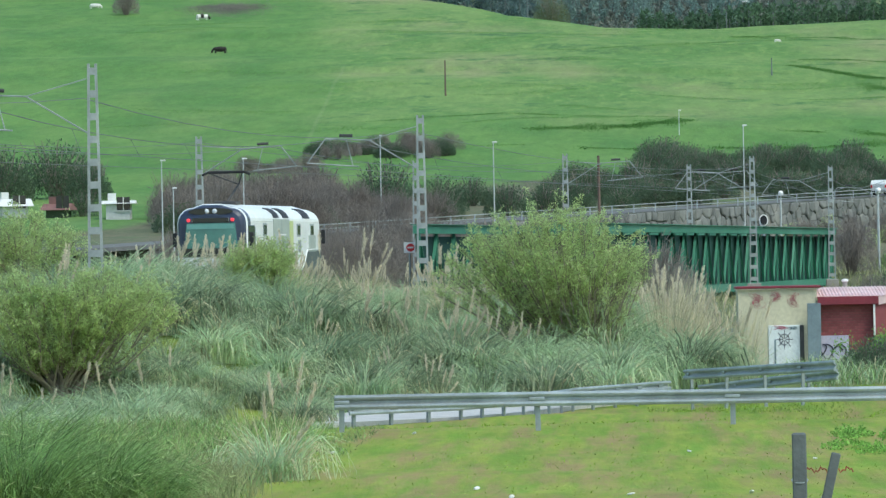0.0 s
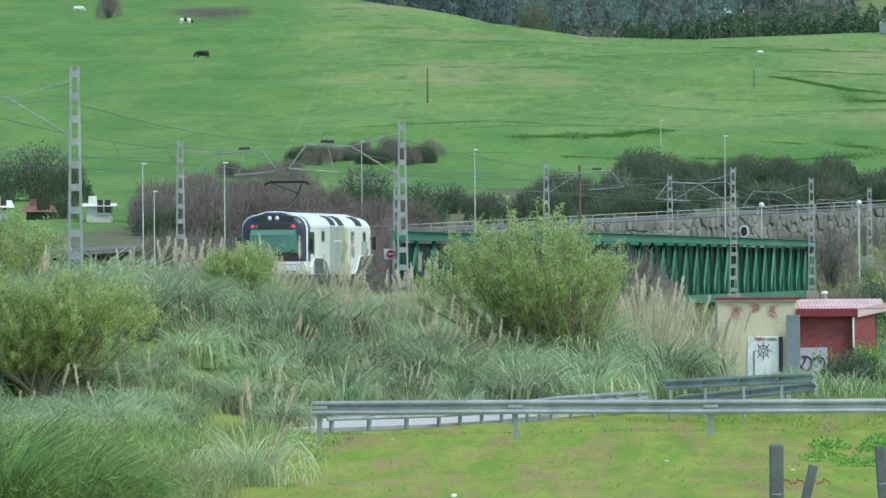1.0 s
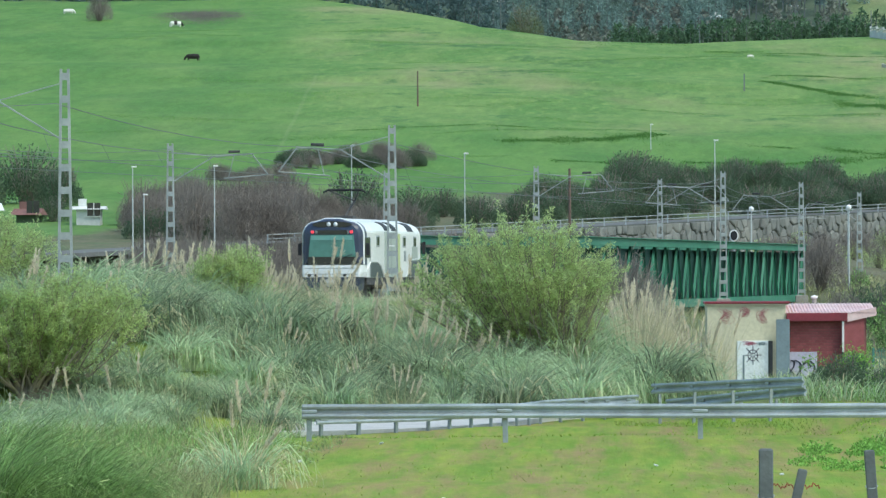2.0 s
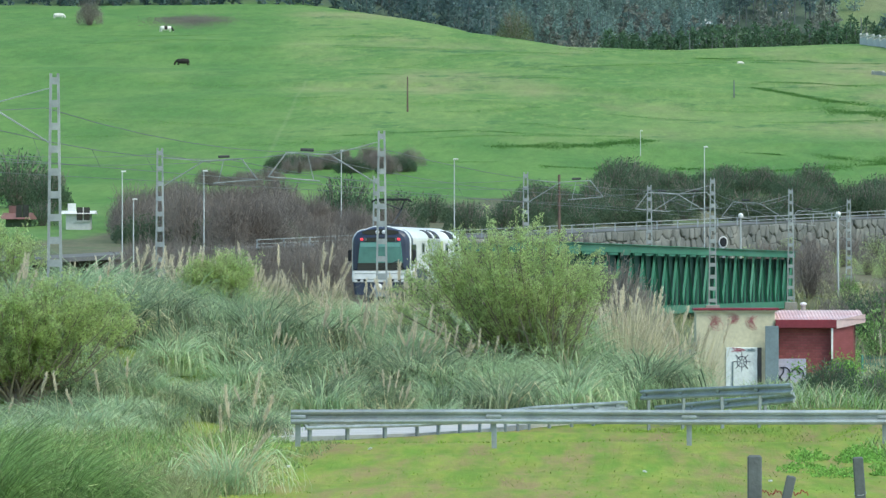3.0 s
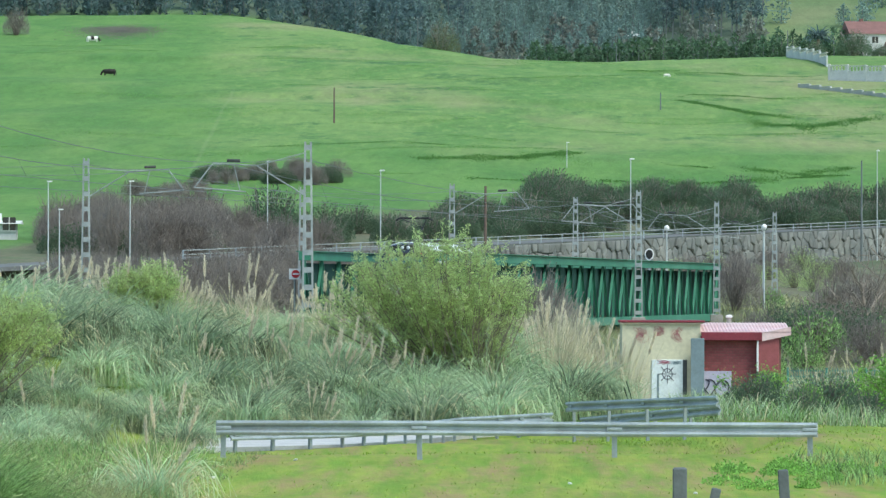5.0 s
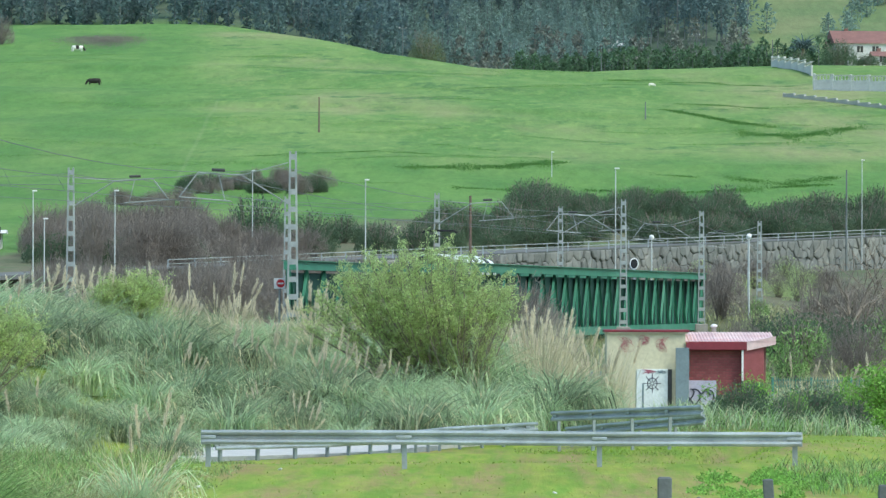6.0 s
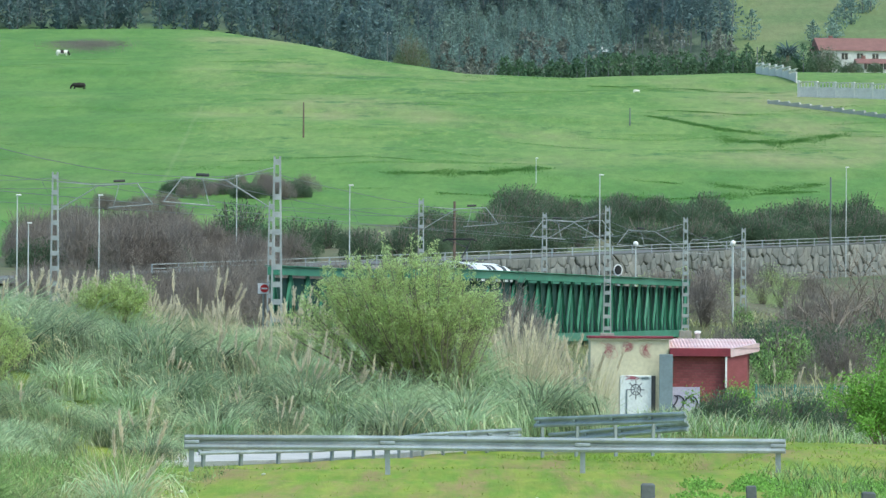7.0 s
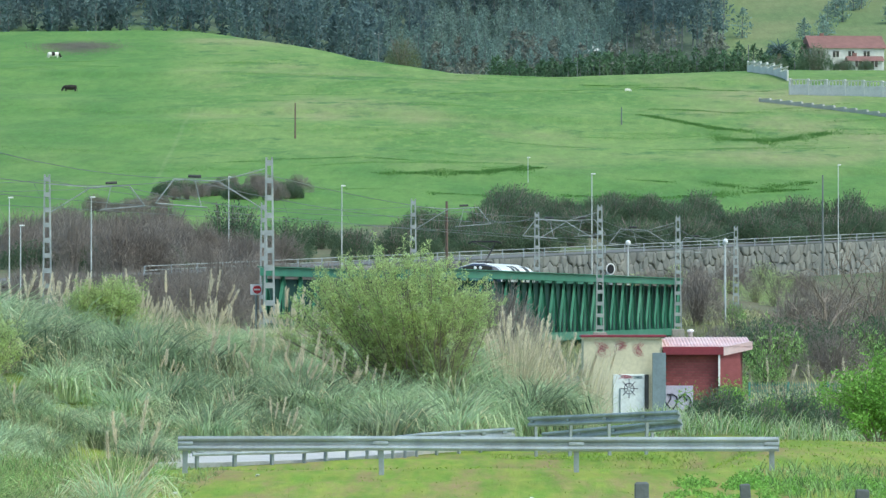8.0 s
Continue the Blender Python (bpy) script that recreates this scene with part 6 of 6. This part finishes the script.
mesh_fence(12.9, 19.5, 262, 1.5)
sheet = thing("sheet_panel", "grey-green sheet metal panel leaning in the reeds", "panel", pose(4.7, 252, gz(4.7, 252), -6, 0, 0))
for k in range(5):
    part("sheet", Geo().box((-0.66 + 0.33 * k, 0, 0.75), (0.32, 0.03, 1.7), b=0.01), BLUEGREY, sheet)

# ---- odds and ends in the meadow ----
fence_post(1.37, 46, 1.36, 0.07, WOODPOST, 13, "leaning broken fence post in the grass")
fence_post(3.02, 60, 1.27, 0.10, WOODPOST, -4)
fence_post(3.97, 60, 1.22, 0.13, WOODPOST, 3)
pts = [(1.52 + 0.012 * i, 46.05, gz(1.6, 46) + 1.19 + 0.014 * math.sin(i * 0.8) + 0.012 * math.sin(i * 2.3)) for i in range(30)]
single("rusty_wire", Geo().tube(pts, 0.007, n=5), REDTAPE, "rust-red tangled wire between fence posts", "wire")


def tussock_rows():
    """Rows of darker tussocks along the old terrace lips on the hill."""
    V = []
    for k in range(46):
        y0 = random.uniform(735, 1130)
        half = 0.08 * y0
        x0 = random.uniform(-half, half * 0.9)
        ln = random.uniform(7, 30)
        n = int(ln * 90)
        t = RNG.beta(1.6, 1.6, n)
        thick = random.uniform(1.5, 5.5)
        x = x0 + ln * t + RNG.normal(0, 0.6, n)
        y = y0 + random.uniform(-10, 12) * t + 5 * np.sin(t * 3 + k) + RNG.normal(0, thick, n) * np.sin(t * 3.14)
        V.append(blades(n, 0.2, 0.14, 1.45, 0.6, 0.12, 3, np.stack([x, y, ground_z(x, y) - 0.05], -1)))
    V = np.concatenate(V)
    n = 15000
    x, y = -69.5 + RNG.normal(0, 3.6, n), 1185 + RNG.normal(0, 13, n)
    single("dead_bracken", quad_mesh("dead_bracken", blades(n, 0.2, 0.25, 1.2, 1.0, 0.09, 3, np.stack([x, y, ground_z(x, y) - 0.03], -1)), TWIG), TWIG, "brown patch of dead bracken near the hilltop", "bracken", kind="stuff")
    single("hill_tussocks", quad_mesh("hill_tussocks", V, HILLTUFT), HILLTUFT, "darker tussocky patches across the pasture", "grass", kind="stuff")



def hill_banks():
    """Low overgrown banks left by old terraces on the hillside."""
    # Strips of dark tufts stand for the shade along the terrace lips.
    V = []
    for line, thick, tall in (
        (((29.3, 931), (38.0, 896), (43.9, 884)), 1.8, 0.42), (((31.6, 950), (45.4, 931)), 1.2, 0.22),
        (((37.6, 877), (45.2, 863), (56.9, 887)), 6.0, 0.45), (((31.5, 760), (38.5, 749), (45.4, 762)), 4.0, 0.32),
        (((-8.6, 780), (4.7, 776), (12.4, 786)), 3.5, 0.5), (((-13.2, 1005), (-2.2, 996), (14, 1003), (40, 1034)), 1.0, 0.16), (((-30, 800), (-12, 812), (2, 800)), 2.0, 0.2), (((14, 742), (26, 736), (44, 748)), 2.5, 0.4), (((-2, 742), (10, 738)), 2.0, 0.3),
        (((23.3, 1044), (39.2, 1036), (53.6, 1007)), 2.0, 0.22), (((22.6, 764), (28.1, 760)), 2.0, 0.25)):
        p = np.array(line, float)
        s = np.concatenate([[0], np.cumsum(np.hypot(*np.diff(p, axis=0).T))])
        n = int(s[-1] * 260)
        t = RNG.beta(1.3, 1.3, n) * s[-1]
        keep = lumps(t, t * 0 + line[0][1], 1.7) > RNG.uniform(-1.3, 0.5, n)
        t = t[keep]
        x = np.interp(t, s, p[:, 0]) + RNG.normal(0, 0.4, len(t))
        y = np.interp(t, s, p[:, 1]) + RNG.normal(0, thick, len(t)) * (0.25 + np.abs(lumps(t, t * 0 + thick, 2.3)))
        V.append(blades(len(t), 0.2, tall * 0.6, 1.3, 0.9, 0.09, 3, np.stack([x, y, ground_z(x, y) - 0.04], -1)))
    single("bank_grass", quad_mesh("bank_grass", np.concatenate(V), BANKGRASS), BANKGRASS, "rough grass on low banks, standing in for their shade", "grass", kind="stuff")


tussock_rows()
hill_banks()
for i in range(8):
    y = random.uniform(84, 131)
    x = random.uniform(-0.055, 0.07) * y
    g = Geo().ball((0, 0, 0.02), (random.uniform(0.03, 0.10), random.uniform(0.03, 0.06), random.uniform(0.012, 0.03)), 6, 3)
    single("litter", g, LITTER, "scrap of white litter in the grass", "litter", pose(x, y, gz(x, y), random.uniform(-20, 20), random.uniform(-20, 20), random.uniform(0, 180)), group="litter in the meadow")


def road_car():
    """A white estate car on the upper road."""
    v = thing("car", "white estate car driving along the upper road", "car")
    o = [(-2.2, 0.45), (2.2, 0.45), (2.25, 1.0), (1.75, 1.2), (1.05, 1.5), (-1.9, 1.52), (-2.25, 1.15)]
    part("body", Geo().loft([[(x * s, y, 0.45 + (z - 0.45) * s) for x, z in o] for y, s in ((-0.92, 0.96), (-0.85, 1.0), (0.85, 1.0), (0.92, 0.96))]), WHITE, v)
    for s in (-1, 1):
        for x0, x1 in ((-1.8, -0.7), (-0.5, 0.4), (0.55, 1.05)):
            part("side_window", Geo().box(((x0 + x1) / 2, s * 0.92, 1.22), (x1 - x0, 0.04, 0.34), b=0.01), DARKGLASS, v)
        for x in (-1.4, 1.45):
            w = part("wheel", Geo().loft([[(x + 0.33 * math.cos(t), s * 0.8 + d, 0.34 + 0.33 * math.sin(t)) for t in np.linspace(0, 6.2832, 15)[:-1]] for d in (-0.1, 0.1)]), BLACK, v)
            part("rim", Geo().loft([[(x + 0.2 * math.cos(t), s * 0.91 + d, 0.34 + 0.2 * math.sin(t)) for t in np.linspace(0, 6.2832, 11)[:-1]] for d in (-0.01, 0.01)]), GALV, w)
        part("tail_lamp", Geo().box((-2.24, s * 0.75, 0.9), (0.06, 0.14, 0.3)), SIGNRED, v)
    return v


white_car = road_car()


def motions():
    """The railcar runs away along the line, and a car drives up the terrace road."""
    rows = []
    for t, y in ((0.0, 249.6), (1.0, 266.9), (2.0, 283.4), (3.0, 299.2), (4.0, 314.8), (5.0, 330.0), (6.0, 344.8), (7.0, 359.2), (8.0, 373.2)):
        rows.append((t, pose(float(track_x(y)), y, RAIL_Z, 0, 0, -HEADING)))
    walk(train, rows)
    rows = []
    for t in (0.0, 2.0, 4.0, 6.0, 8.0):
        x = 31.0 + 6.4 * t
        rows.append((t, pose(x - 1.6, float(wall_y(x)) + 1.2, float(wall_z(x)) + 0.06, 0, -1.5, 64.6)))
    walk(white_car, rows)


motions()
